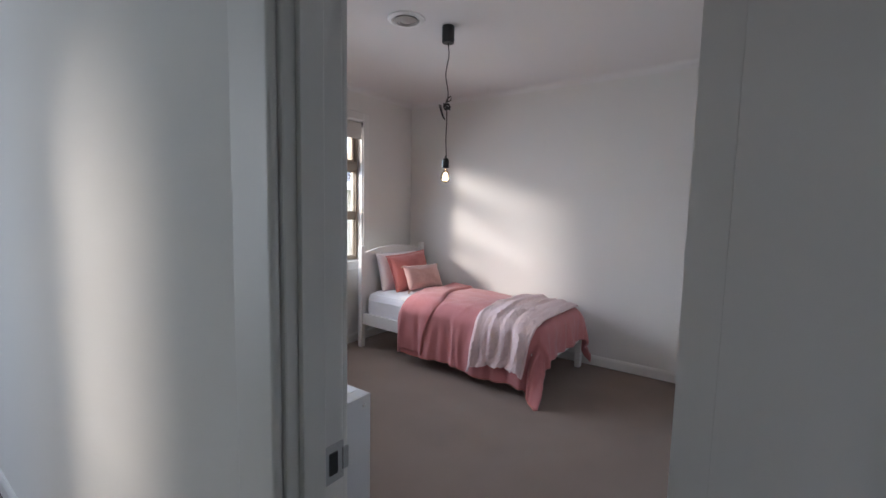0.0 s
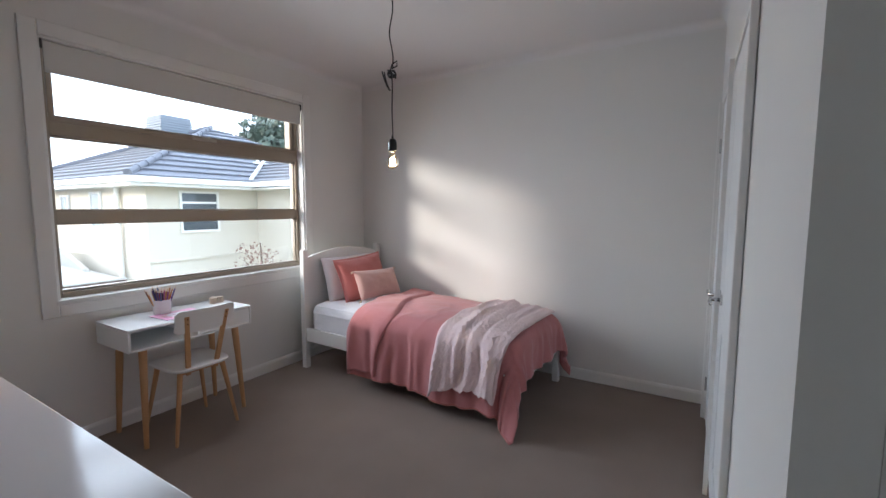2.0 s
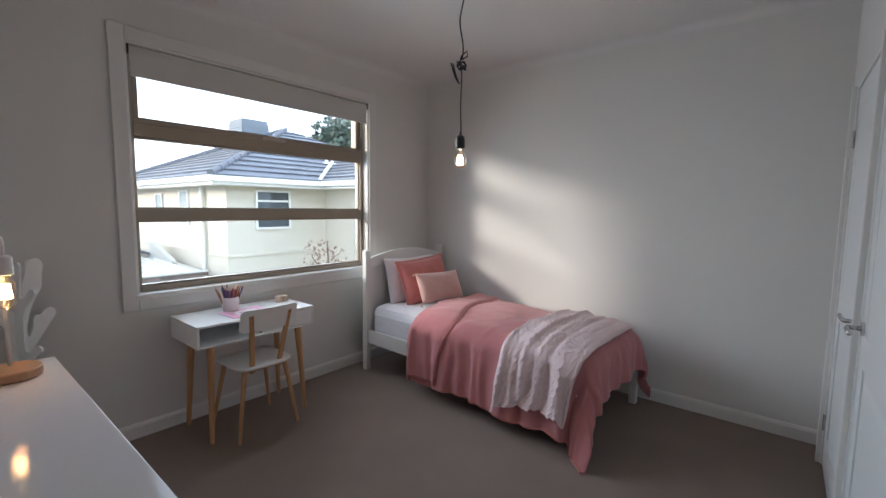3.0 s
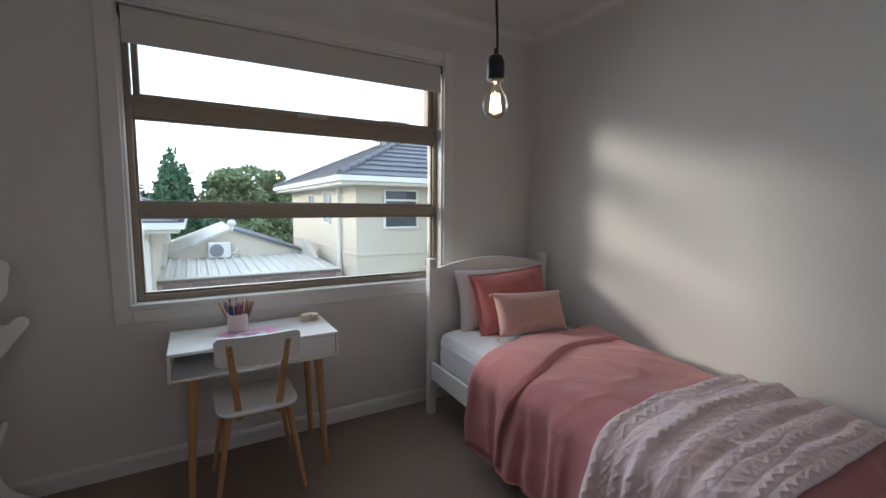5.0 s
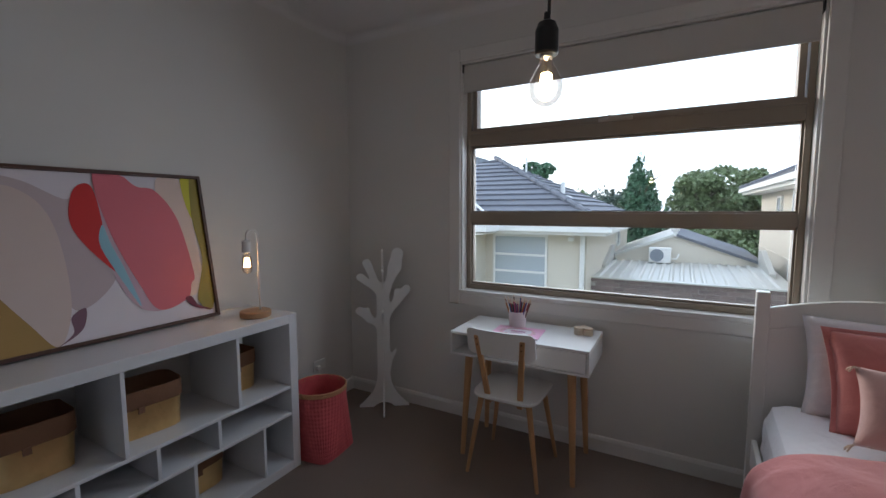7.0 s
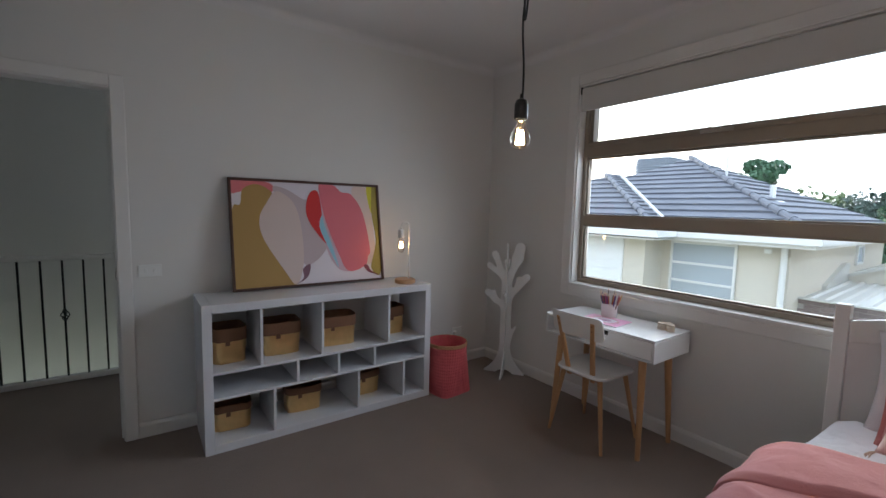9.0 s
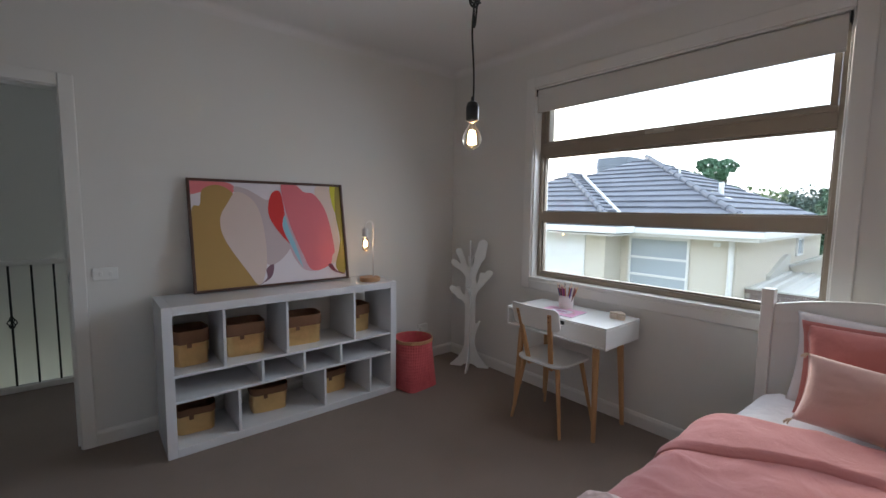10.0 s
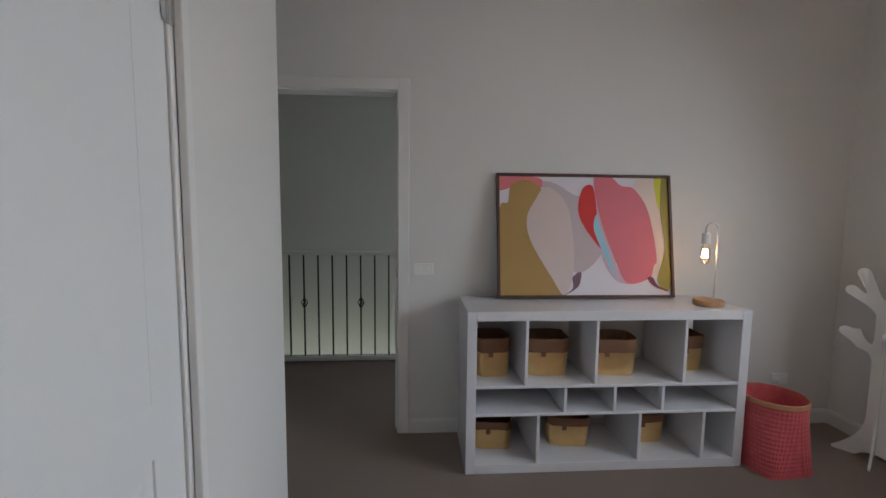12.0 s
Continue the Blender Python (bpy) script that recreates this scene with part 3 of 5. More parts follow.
# cloth that lies on the mattress and hangs over its edges
def drape(x, y, top, rx0, rx1, ry0, ry1, rad, flare, ripple, seed):
    cx, cy = min(max(x, rx0), rx1), min(max(y, ry0), ry1)
    ox, oy = x - cx, y - cy
    r = math.hypot(ox, oy)
    wr = noise.noise(Vector((x * 3.1 + seed, y * 3.4, seed)))
    fine = noise.noise(Vector((x * 9 + seed, y * 11, 3.3)))
    ridge = 1 - abs(noise.noise(Vector((x * 4.2 - y * 2.0 + seed, y * 2.4 + x, 1.7)))) * 2
    z = top + 0.02 * wr + 0.006 * fine + 0.008 * max(0.0, ridge) ** 3
    # a soft crown towards the middle of the bed
    z += 0.018 * max(0.0, 1 - ((y - (ry0 + ry1) / 2) / 0.5) ** 2)
    if r < 1e-6:
        return Vector((x, y, z))
    nx, ny = ox / r, oy / r
    quarter = rad * math.pi / 2
    if r < quarter:
        a = r / rad
        out, drop = rad * math.sin(a), rad * (1 - math.cos(a))
    else:
        out, drop = rad + flare * (r - quarter), rad + (r - quarter) * math.sqrt(1 - flare * flare)
    out += 0.22 * (2 * abs(nx * ny)) ** 1.5 * max(0.0, drop - rad)      # corners stand out in a cone
    along = x if abs(ny) > abs(nx) else y
    k = min(1.0, max(0.0, (drop - 0.02) / 0.25))
    fold = math.sin(along * 15 + 2.5 * noise.noise(Vector((along * 2.0 + seed, 0, 0)))) * 0.6 + math.sin(along * 31 + seed + 3 * noise.noise(Vector((along * 3.5, seed, 0)))) * 0.4
    small = math.sin(along * 58 + seed * 2 + 4 * noise.noise(Vector((along * 6, drop * 3, seed)))) * 0.22
    out += ripple * k * (fold + small) + 0.012 * k * noise.noise(Vector((along * 7, drop * 6, seed)))
    return Vector((cx + nx * out, cy + ny * out, z - drop))


ROLL, EDX, EDS, EDN = 0.14, -1.515, 3.455, 4.18        # roundness of the duvet's edges, and where they begin


def duvet_at(x, y, lift=0.0):
    p = drape(x, y, 0.603 + lift, -2.84, EDX, EDS, EDN, ROLL + lift, 0.05, 0.029, 5.0)
    p.z = max(p.z, 0.012)
    p.y = min(p.y, 4.325)
    return p


dv = thing("duvet", (-2.4, 3.8, 0.55), "coral pink linen duvet, turned back at the head and hanging loose", "duvet")
HS, HN, HF = 0.615, 0.46, 0.4


def hem(u):
    """The side hem, lower towards the foot, where the corner all but touches the floor."""
    return HS * (0.93 + 0.06 * u + 0.02 * math.sin(u * 14)) + 0.05 * max(0.0, (u - 0.7) / 0.3) ** 2


b = B()
sheet(b, lambda u, v: duvet_at(-2.77 + u * (EDX + 2.77 + HF), (EDS - hem(u)) + v * (EDN - EDS + hem(u) + HN)), 130, 130)
o = part("cover", b, DUVET, dv, smooth=True)
sd = o.modifiers.new("thick", "SOLIDIFY")
sd.thickness, sd.offset = 0.022, -1
b = B()
tube(b, [duvet_at(-2.77 + k / 140 * (EDX + 2.77 + HF), EDS - hem(k / 140)) for k in range(141)], 0.006, 6)
part("hem_piping", b, CORAL, dv, smooth=True)
# the turned-back fold at the head end
b = B()


def fold_at(u, v):
    y = (EDS - HS * 0.93) + v * (EDN - EDS + HS * 0.93 + HN * 0.8)
    width = 0.27 + 0.13 * math.exp(-((y - 3.4) / 0.32) ** 2)
    x = -2.815 - 0.065 * min(1.0, max(0.0, (y - 3.42) / 0.35)) + u * width + 0.015 * noise.noise(Vector((y * 3, 0, 1)))
    p = drape(x, y, 0.624, -2.84, EDX, EDS, EDN, ROLL + 0.021, 0.05, 0.029, 5.0)
    tuck = 0.022 * max(0, (u - 0.9) / 0.1) + 0.05 * max(0.0, (0.12 - u) / 0.12) ** 2
    p.z -= tuck
    p.y = min(p.y, 4.325)
    return p


sheet(b, fold_at, 30, 90)
o = part("turned_back_edge", b, DUVET, dv, smooth=True)
sd = o.modifiers.new("thick", "SOLIDIFY")
sd.thickness, sd.offset = 0.028, -1

# knitted throw
th = thing("throw_blanket", (-1.9, 3.6, 0.6), "pale pink cable-knit throw draped across the duvet", "throw blanket")
b = B()


def throw_at(u, v):
    """u across the throw, v from the hanging hem up over the bed."""
    y = 2.93 + 0.06 * u + v * (1.27 - 0.06 * u)
    x = -2.13 + 0.54 * u + 0.11 * (1 - v) + 0.17 * math.sqrt(max(0.0, v))
    x += 0.015 * noise.noise(Vector((y * 4, u * 3, 2)))
    p = duvet_at(x, y, 0.012)
    p.y -= 0.012 * min(1.0, max(0.0, (0.5 - p.z) / 0.1))
    wav = u + 0.05 * noise.noise(Vector((u * 3, v * 3.5, 5)))
    crease = math.sin(wav * math.tau * 4.3 + 2.2 * noise.noise(Vector((v * 2.5, u * 2, 1)))) * (0.45 + 0.5 * noise.noise(Vector((u * 4, v * 3, 11)))) + 0.5 * noise.noise(Vector((u * 5, v * 4, 7)))
    # columns of zigzag cables between plain ribs
    ud = u * 11 + 0.45 * noise.noise(Vector((u * 5, v * 7, 21)))
    col = ud % 1.0
    zig = abs((v * 23 + 0.37 * math.floor(ud) + 0.5 * noise.noise(Vector((u * 6, v * 8, 17)))) % 1.0 * 2 - 1) - 0.5
    cable = math.exp(-((col - 0.5 - 0.42 * zig) / 0.13) ** 2)
    groove = math.exp(-(min(col, 1 - col) / 0.07) ** 2)
    h = 0.017 * crease + 0.0048 * cable - 0.002 * groove + 0.002 * noise.noise(Vector((u * 34, v * 60, 3)))
    if p.z > 0.53:
        p.z += h + 0.016
    else:
        p.y -= h + 0.014
        p.z -= 0.012 * abs(math.sin(u * math.pi * 11)) * max(0.0, 1 - v * 9) + 0.055 * max(0.0, 1 - v * 10) * max(0.0, 1 - min(u, 1 - u) * 9)
    return p


sheet(b, throw_at, 180, 330)
o = part("knit", b, KNIT, th, smooth=True)
sd = o.modifiers.new("thick", "SOLIDIFY")
sd.thickness, sd.offset = 0.008, -1


def pillow(name, label, material, w, h, t, m, flange=0.0, tassels=False):
    """A puffed cushion in its own plane (x across, z up), set by the matrix m."""
    th_ = thing(name, m.translation, label, "pillow" if name != "cushion" else "cushion")
    b = B()
    N_ = 28

    def at(u, v, s):
        a, c = u * 2 - 1, v * 2 - 1
        puff = max(0.0, (1 - abs(a) ** 3.2)) ** 0.55 * max(0.0, (1 - abs(c) ** 3.2)) ** 0.55
        pinch = 1 - 0.07 * (1 - c * c) * abs(a) ** 2
        pinch2 = 1 - 0.07 * (1 - a * a) * abs(c) ** 2
        wr = 0.07 * noise.noise(Vector((a * 2.2 + w * 9, c * 2.2, s * 1.0 + 4))) + 0.03 * noise.noise(Vector((a * 6, c * 6 + w, s * 2.0)))
        return m @ Vector((a * w / 2 * pinch, s * t / 2 * puff * (1 + 2.2 * wr), c * h / 2 * pinch2))

    for s in (1, -1):
        sheet(b, lambda u, v, s=s: at(u, v, s), N_, N_)
    bmesh.ops.remove_doubles(b, verts=b.verts[:], dist=0.0008)
    body = part("filling", b, material, th_, smooth=True)
    if flange:
        b = B()
        ring = []
        for q in range(4):
            for i in range(24):
                f = i / 24 * 2 - 1
                a, c = ((f, -1), (1, f), (-f, 1), (-1, -f))[q]
                ring.append((a, c))
        lo, hi, lo2, hi2 = [], [], [], []
        for a, c in ring:
            pin = 1 - 0.07 * (1 - c * c) * abs(a) ** 2
            pin2 = 1 - 0.07 * (1 - a * a) * abs(c) ** 2
            wav = 0.008 * noise.noise(Vector((a * 5, c * 5, 9)))
            for lst, k, y in ((lo, 0.955, 0.003), (hi, 1.0, 0.003), (lo2, 0.955, -0.003), (hi2, 1.0, -0.003)):
                ex = flange if k == 1.0 else 0.0
                px = a * w / 2 * pin * k + ex * (1 if a >= 1 else -1 if a <= -1 else a)
                pz = c * h / 2 * pin2 * k + ex * (1 if c >= 1 else -1 if c <= -1 else c)
                lst.append(b.verts.new(m @ Vector((px, y + wav, pz))))
        L = len(ring)
        for i in range(L):
            j = (i + 1) % L
            b.faces.new((lo[i], lo[j], hi[j], hi[i]))
            b.faces.new((lo2[i], lo2[j], hi2[j], hi2[i]))
            b.faces.new((hi[i], hi[j], hi2[j], hi2[i]))
        part("flange", b, material, th_, smooth=True)
    if tassels:
        for a in (-1, 1):
            for c in (-1, 1):
                b = B()
                p0 = m @ Vector((a * w / 2 * 0.98, 0, c * h / 2 * 0.98))
                for k in range(7):
                    d = m.to_3x3() @ Vector((a * (0.02 + 0.006 * math.cos(k)), 0.012 * math.sin(k * 2.1), c * 0.004 - 0.012 + 0.006 * math.sin(k)))
                    tube(b, [p0, p0 + d * 0.6, p0 + d + Vector((0, 0, -0.008))], 0.0022, 5)
                part("tassel", b, TASSEL, th_, smooth=True)
    return th_


TASSEL = mat("cream_tassel", (0.7, 0.55, 0.42), 0.9, var=0.1, scale=40)
PILLOWS = [pillow("pillow", "pale cotton pillow standing against the headboard", PINKWHITE, 0.64, 0.42, 0.15, pose(-3.295, 3.81, 0.775, -14, 0, 90)),
           pillow("pillow", "coral linen pillow with a flat flange", CORAL, 0.58, 0.39, 0.15, pose(-3.165, 3.845, 0.78, -20, -3, 90), flange=0.014),
           pillow("cushion", "small blush velvet lumbar cushion with cream tassels", BLUSH, 0.53, 0.27, 0.13, pose(-2.99, 3.855, 0.735, -24, 2, 88), tassels=True)]

# the bed stands a little askew: turn and move it with all that lies on it
ASKEW = Matrix.Translation((-3.40, 3.945, 0)) @ Matrix.Rotation(radians(-2.2), 4, "Z") @ Matrix.Translation((3.435, -3.83, 0))
for o in (bed, mt, dv, th, *PILLOWS):
    o.location = ASKEW @ o.location
    o.rotation_euler = (0, 0, radians(-2.2))

# ---- desk ----
TX0, TX1, TY0, TY1, TZ = -3.55, -3.14, 2.004, 2.774, 0.733
desk = thing("desk", (TX0, TY0, 0), "small white desk with one drawer on beech legs", "desk")
b = B()
box(b, TX0, TX1, TY0, TY1, TZ - 0.015, TZ)
soften(part("top", b, WHITE, desk), 0.004, 3)
for y0, y1 in ((TY0, TY0 + 0.014), (TY1 - 0.014, TY1)):
    b = B()
    box(b, TX0, TX1 - 0.0005, y0, y1, TZ - 0.135, TZ - 0.0155)
    soften(part("side", b, WHITE, desk), 0.002)
b = B()
box(b, TX0, TX1 - 0.0005, TY0 + 0.0145, TY1 - 0.0145, TZ - 0.135, TZ - 0.122)
soften(part("bottom", b, WHITE, desk), 0.002)
b = B()
box(b, TX0, TX0 + 0.012, TY0 + 0.0145, TY1 - 0.0145, TZ - 0.1215, TZ - 0.0155)
part("back", b, WHITE, desk)
ym = (TY0 + TY1) / 2 + 0.02
b = B()
box(b, TX0 + 0.012, TX1 - 0.004, ym - 0.014, ym, TZ - 0.1215, TZ - 0.0155)
part("divider", b, WHITE, desk)
b = B()
box(b, TX0 + 0.05, TX1 - 0.0025, ym + 0.002, TY1 - 0.0165, TZ - 0.119, TZ - 0.045)
box(b, TX1 - 0.018, TX1 - 0.0025, ym + 0.075, TY1 - 0.0165, TZ - 0.0452, TZ - 0.0175)
box(b, TX1 - 0.018, TX1 - 0.0025, ym + 0.002, ym + 0.012, TZ - 0.0452, TZ - 0.0175)
drawer = part("drawer", b, WHITE, desk, "white drawer with a finger slot")
# black block set behind the slot for the shade inside the drawer
b = B()
box(b, TX1 - 0.03, TX1 - 0.018, ym + 0.012, ym + 0.075, TZ - 0.045, TZ - 0.0175)
part("slot_dark", b, BLACK, drawer)
for sx, x in ((-1, TX0 + 0.06), (1, TX1 - 0.06)):
    for sy, y in ((-1, TY0 + 0.095), (1, TY1 - 0.095)):
        b = B()
        rod(b, (x + sx * 0.032, y + sy * 0.026, 0), (x, y, TZ - 0.135), 0.0135, 0.023, 20)
        part("leg", b, BEECH, desk, smooth=False)

# ---- chair ----
CX, CY = -3.2, 2.366
chair = thing("chair", (CX, CY, 0), "white chair with beech legs, pushed under the desk", "chair")
b = B()


def seat_outline(k):
    pts = []
    for i in range(40):
        a = i / 40 * math.tau
        c, s = math.cos(a), math.sin(a)
        e = 0.36
        px = math.copysign(abs(c) ** e, c) * 0.185 * k
        py = math.copysign(abs(s) ** e, s) * (0.185 + 0.012 * -c) * k
        pts.append((px, py))
    return pts


SZ = 0.452
rings = []
for k, z in ((0.975, SZ - 0.018), (1.0, SZ - 0.012), (1.0, SZ - 0.005), (0.985, SZ)):
    rings.append([b.verts.new((CX + px, CY + py, z - 0.010 * max(0, 1 - (px / 0.15) ** 2 - (py / 0.15) ** 2))) for px, py in seat_outline(k)])
for r0, r1 in zip(rings, rings[1:]):
    for i in range(40):
        b.faces.new((r0[i], r0[(i + 1) % 40], r1[(i + 1) % 40], r1[i]))
b.faces.new(rings[0][::-1])
b.faces.new(rings[-1])
part("seat", b, WHITE, chair, smooth=False)
for sx in (-1, 1):
    for sy in (-1, 1):
        b = B()
        rod(b, (CX + sx * 0.185 - 0.01, CY + sy * 0.195, 0), (CX + sx * 0.13, CY + sy * 0.13, SZ - 0.018), 0.0095, 0.0165, 16)
        part("leg", b, BEECH, chair)
for sx in (-1, 1):
    b = B()
    rod(b, (CX + sx * 0.13, CY - 0.13, SZ - 0.035), (CX + sx * 0.13, CY + 0.13, SZ - 0.035), 0.009)
    part("stretcher", b, BEECH, chair)
for sy in (-1, 1):
    b = B()
    p0, p1 = Vector((CX + 0.135, CY + sy * 0.085, SZ - 0.05)), Vector((CX + 0.222, CY + sy * 0.122, 0.787))
    q = (p1 - p0).normalized()
    wv = Vector((0, 1, 0)) - q * q.y
    wv.normalize()
    dv_ = q.cross(wv)
    prism(b, [p0 + wv * 0.015 + dv_ * 0.009, p0 - wv * 0.015 + dv_ * 0.009, p0 - wv * 0.015 - dv_ * 0.009, p0 + wv * 0.015 - dv_ * 0.009], p1 - p0)
    up_ = soften(part("upright", b, BEECH, chair), 0.004, 2)
    for f in (0.87, 0.95):
        b = B()
        c0 = p0.lerp(p1, f)
        rod(b, c0 + Vector((0.008, 0, 0)), c0 + Vector((0.0135, 0, 0)), 0.0045, n=10)
        part("screw", b, KRAFT, up_)


def back_at(u, v, side):
    y = (u * 2 - 1)
    hgt = 0.072
    corner = max(0.0, (abs(y) - 0.86) / 0.14)
    zz = (v * 2 - 1) * (hgt - 0.02 * corner ** 2)
    xx = CX + 0.205 + 0.045 * (1 - y * y) * 0.6 + zz * 0.24
    return Vector((xx - 0.012 + side * 0.012, CY + y * 0.182, 0.75 + zz))


b = B()
for s in (0, 1):
    sheet(b, lambda u, v, s=s: back_at(u, v, s), 24, 8)
N1 = 25 * 9
b.verts.ensure_lookup_table()
bnd = [i * 9 for i in range(25)] + [24 * 9 + j for j in range(1, 9)] + [i * 9 + 8 for i in range(23, -1, -1)] + [j for j in range(7, 0, -1)]
for i, q in enumerate(bnd):
    r = bnd[(i + 1) % len(bnd)]
    b.faces.new((b.verts[q], b.verts[r], b.verts[r + N1], b.verts[q + N1]))
soften(part("backrest", b, WHITE, chair), 0.003, 2)

# ---- on the desk ----
cup = thing("pencil_cup", (-3.405, 2.315, TZ), "small white cup full of coloured pencils", "cup")
b = B()
lathe(b, [(0.042, 0), (0.048, 0.004), (0.052, 0.095), (0.0485, 0.095), (0.045, 0.008), (0.0, 0.008)], (-3.405, 2.315, TZ), 28)
part("cup_body", b, mat("cup_glaze", (0.8, 0.74, 0.74), 0.35, var=0.02), cup, smooth=False)
PCOL = [(0.03, 0.03, 0.05), (0.35, 0.03, 0.06), (0.5, 0.2, 0.05), (0.08, 0.05, 0.22), (0.2, 0.08, 0.05), (0.45, 0.1, 0.2), (0.05, 0.12, 0.25), (0.5, 0.35, 0.1), (0.25, 0.05, 0.2)]
PM = [mat("pencil_paint", c, 0.35, var=0.05, scale=40) for c in PCOL]
rng = random.Random(4)
for k in range(32):
    a, rr = rng.uniform(0, math.tau), 0.032 * math.sqrt(rng.random())
    foot = Vector((-3.405 + rr * math.cos(a), 2.315 + rr * math.sin(a), TZ + 0.012))
    lean = Vector((math.cos(a + rng.uniform(-0.6, 0.6)) * rng.uniform(0.1, 0.3), math.sin(a) * rng.uniform(0.1, 0.38), 1)).normalized()
    L = rng.uniform(0.15, 0.18)
    b = B()
    rod(b, foot, foot + lean * (L - 0.02), 0.0042, n=6)
    pn = part("pencil", b, PM[k % 9], cup)
    b = B()
    rod(b, foot + lean * (L - 0.02), foot + lean * L, 0.0042, 0.0008, 6)
    part("tip", b, PALEWOOD, pn, "sharpened wooden tip")

bk = thing("picture_book", (-3.3, 2.34, TZ), "thin pink picture book lying closed on the desk", "book")
BM = pose(-3.285, 2.36, TZ, 0, 0, 4)


def flatbox(bm, m, x0, x1, y0, y1, z0, z1):
    prism(bm, [m @ Vector((x0, y0, z0)), m @ Vector((x1, y0, z0)), m @ Vector((x1, y1, z0)), m @ Vector((x0, y1, z0))], (0, 0, z1 - z0))


b = B()
flatbox(b, BM, -0.1, 0.1, -0.133, 0.133, 0.0005, 0.005)
part("pages", b, SHEETW, bk)
b = B()
flatbox(b, BM, -0.102, 0.102, -0.135, 0.135, 0.005, 0.0062)
part("cover", b, mat("pink_cover", (0.62, 0.2, 0.42), 0.35, var=0.3, scale=22, second=(0.75, 0.5, 0.62)), bk)
b = B()
flatbox(b, BM, -0.05, 0.05, -0.075, 0.075, 0.0064, 0.0068)
part("cover_plate", b, mat("pale_plate", (0.72, 0.66, 0.72), 0.4, var=0.1, scale=30), bk)
b = B()
rng = random.Random(7)
for k in range(34):
    a = k / 34 * math.tau
    c0 = BM @ Vector((0.068 * math.cos(a) + rng.uniform(-0.008, 0.008), 0.094 * math.sin(a) + rng.uniform(-0.01, 0.01), 0.0064))
    rod(b, c0, c0 + Vector((0, 0, 0.0005)), rng.uniform(0.006, 0.012), n=9)
part("flower_print", b, mat("flower_print", (0.7, 0.38, 0.28), 0.4, var=0.5, scale=40, second=(0.32, 0.16, 0.4)), bk)
b = B()
flatbox(b, BM, -0.012, 0.006, -0.042, 0.042, 0.007, 0.0074)
flatbox(b, BM, 0.018, 0.026, -0.03, 0.03, 0.007, 0.0074)
part("title_bar", b, mat("title_ink", (0.4, 0.12, 0.3), 0.4), bk)

hb = thing("wooden_box", (-3.44, 2.68, TZ), "small pale wooden heart-shaped box", "box")
b = B()
pts = []
for i in range(36):
    a = i / 36 * math.tau
    hx, hy = 16 * math.sin(a) ** 3, 13 * math.cos(a) - 5 * math.cos(2 * a) - 2 * math.cos(3 * a) - math.cos(4 * a)
    pts.append((-3.43 + hy * 0.0026, 2.69 + hx * 0.0032))
prism(b, [(x, y, TZ + 0.0005) for x, y in pts], (0, 0, 0.026))
soften(part("tray", b, PALEWOOD, hb), 0.003)
b = B()
prism(b, [(x, y, TZ + 0.028) for x, y in pts], (0, 0, 0.013))
soften(part("lid", b, PALEWOOD, hb), 0.004, 3)

# ---- shelf unit ----
QX0, QX1, QY0, QY1, QZ = -2.63, -1.115, 0.93, 1.328, 0.868
sh = thing("shelf_unit", (QX1, QY0, 0), "glossy white shelf unit with uneven open cells", "shelf")
for nm, x0, x1, z0, z1 in (("side", QX0, QX0 + 0.05, 0, QZ), ("side", QX1 - 0.05, QX1, 0, QZ), ("top", QX0 + 0.05, QX1 - 0.05, QZ - 0.05, QZ), ("base", QX0 + 0.05, QX1 - 0.05, 0, 0.05)):
    b = B()
    box(b, x0, x1, QY0, QY1, z0, z1)
    soften(part(nm, b, SHELFW, sh), 0.0025)
ZA, ZB = 0.318, 0.468
for z in (ZA, ZB):
    b = B()
    box(b, QX0 + 0.05, QX1 - 0.05, QY0, QY1 - 0.004, z - 0.008, z + 0.008)
    soften(part("shelf", b, SHELFW, sh), 0.002)
rows_ = ((ZB + 0.008, QZ - 0.05, (0.205, 0.45, 0.768)), (ZA + 0.008, ZB - 0.008, (0.345, 0.522, 0.696)), (0.05, ZA - 0.008, (0.252, 0.617, 0.852)))
for z0, z1, cuts in rows_:
    for c in cuts:
        x = QX1 - c * (QX1 - QX0)
        b = B()
        box(b, x - 0.008, x + 0.008, QY0, QY1 - 0.004, z0, z1)
        soften(part("divider", b, SHELFW, sh), 0.002)
b = B()
rod(b, (QX1, QY1 - 0.03, QZ - 0.03), (QX1 + 0.0015, QY1 - 0.03, QZ - 0.03), 0.006)
part("screw_cap", b, CHROME, sh)


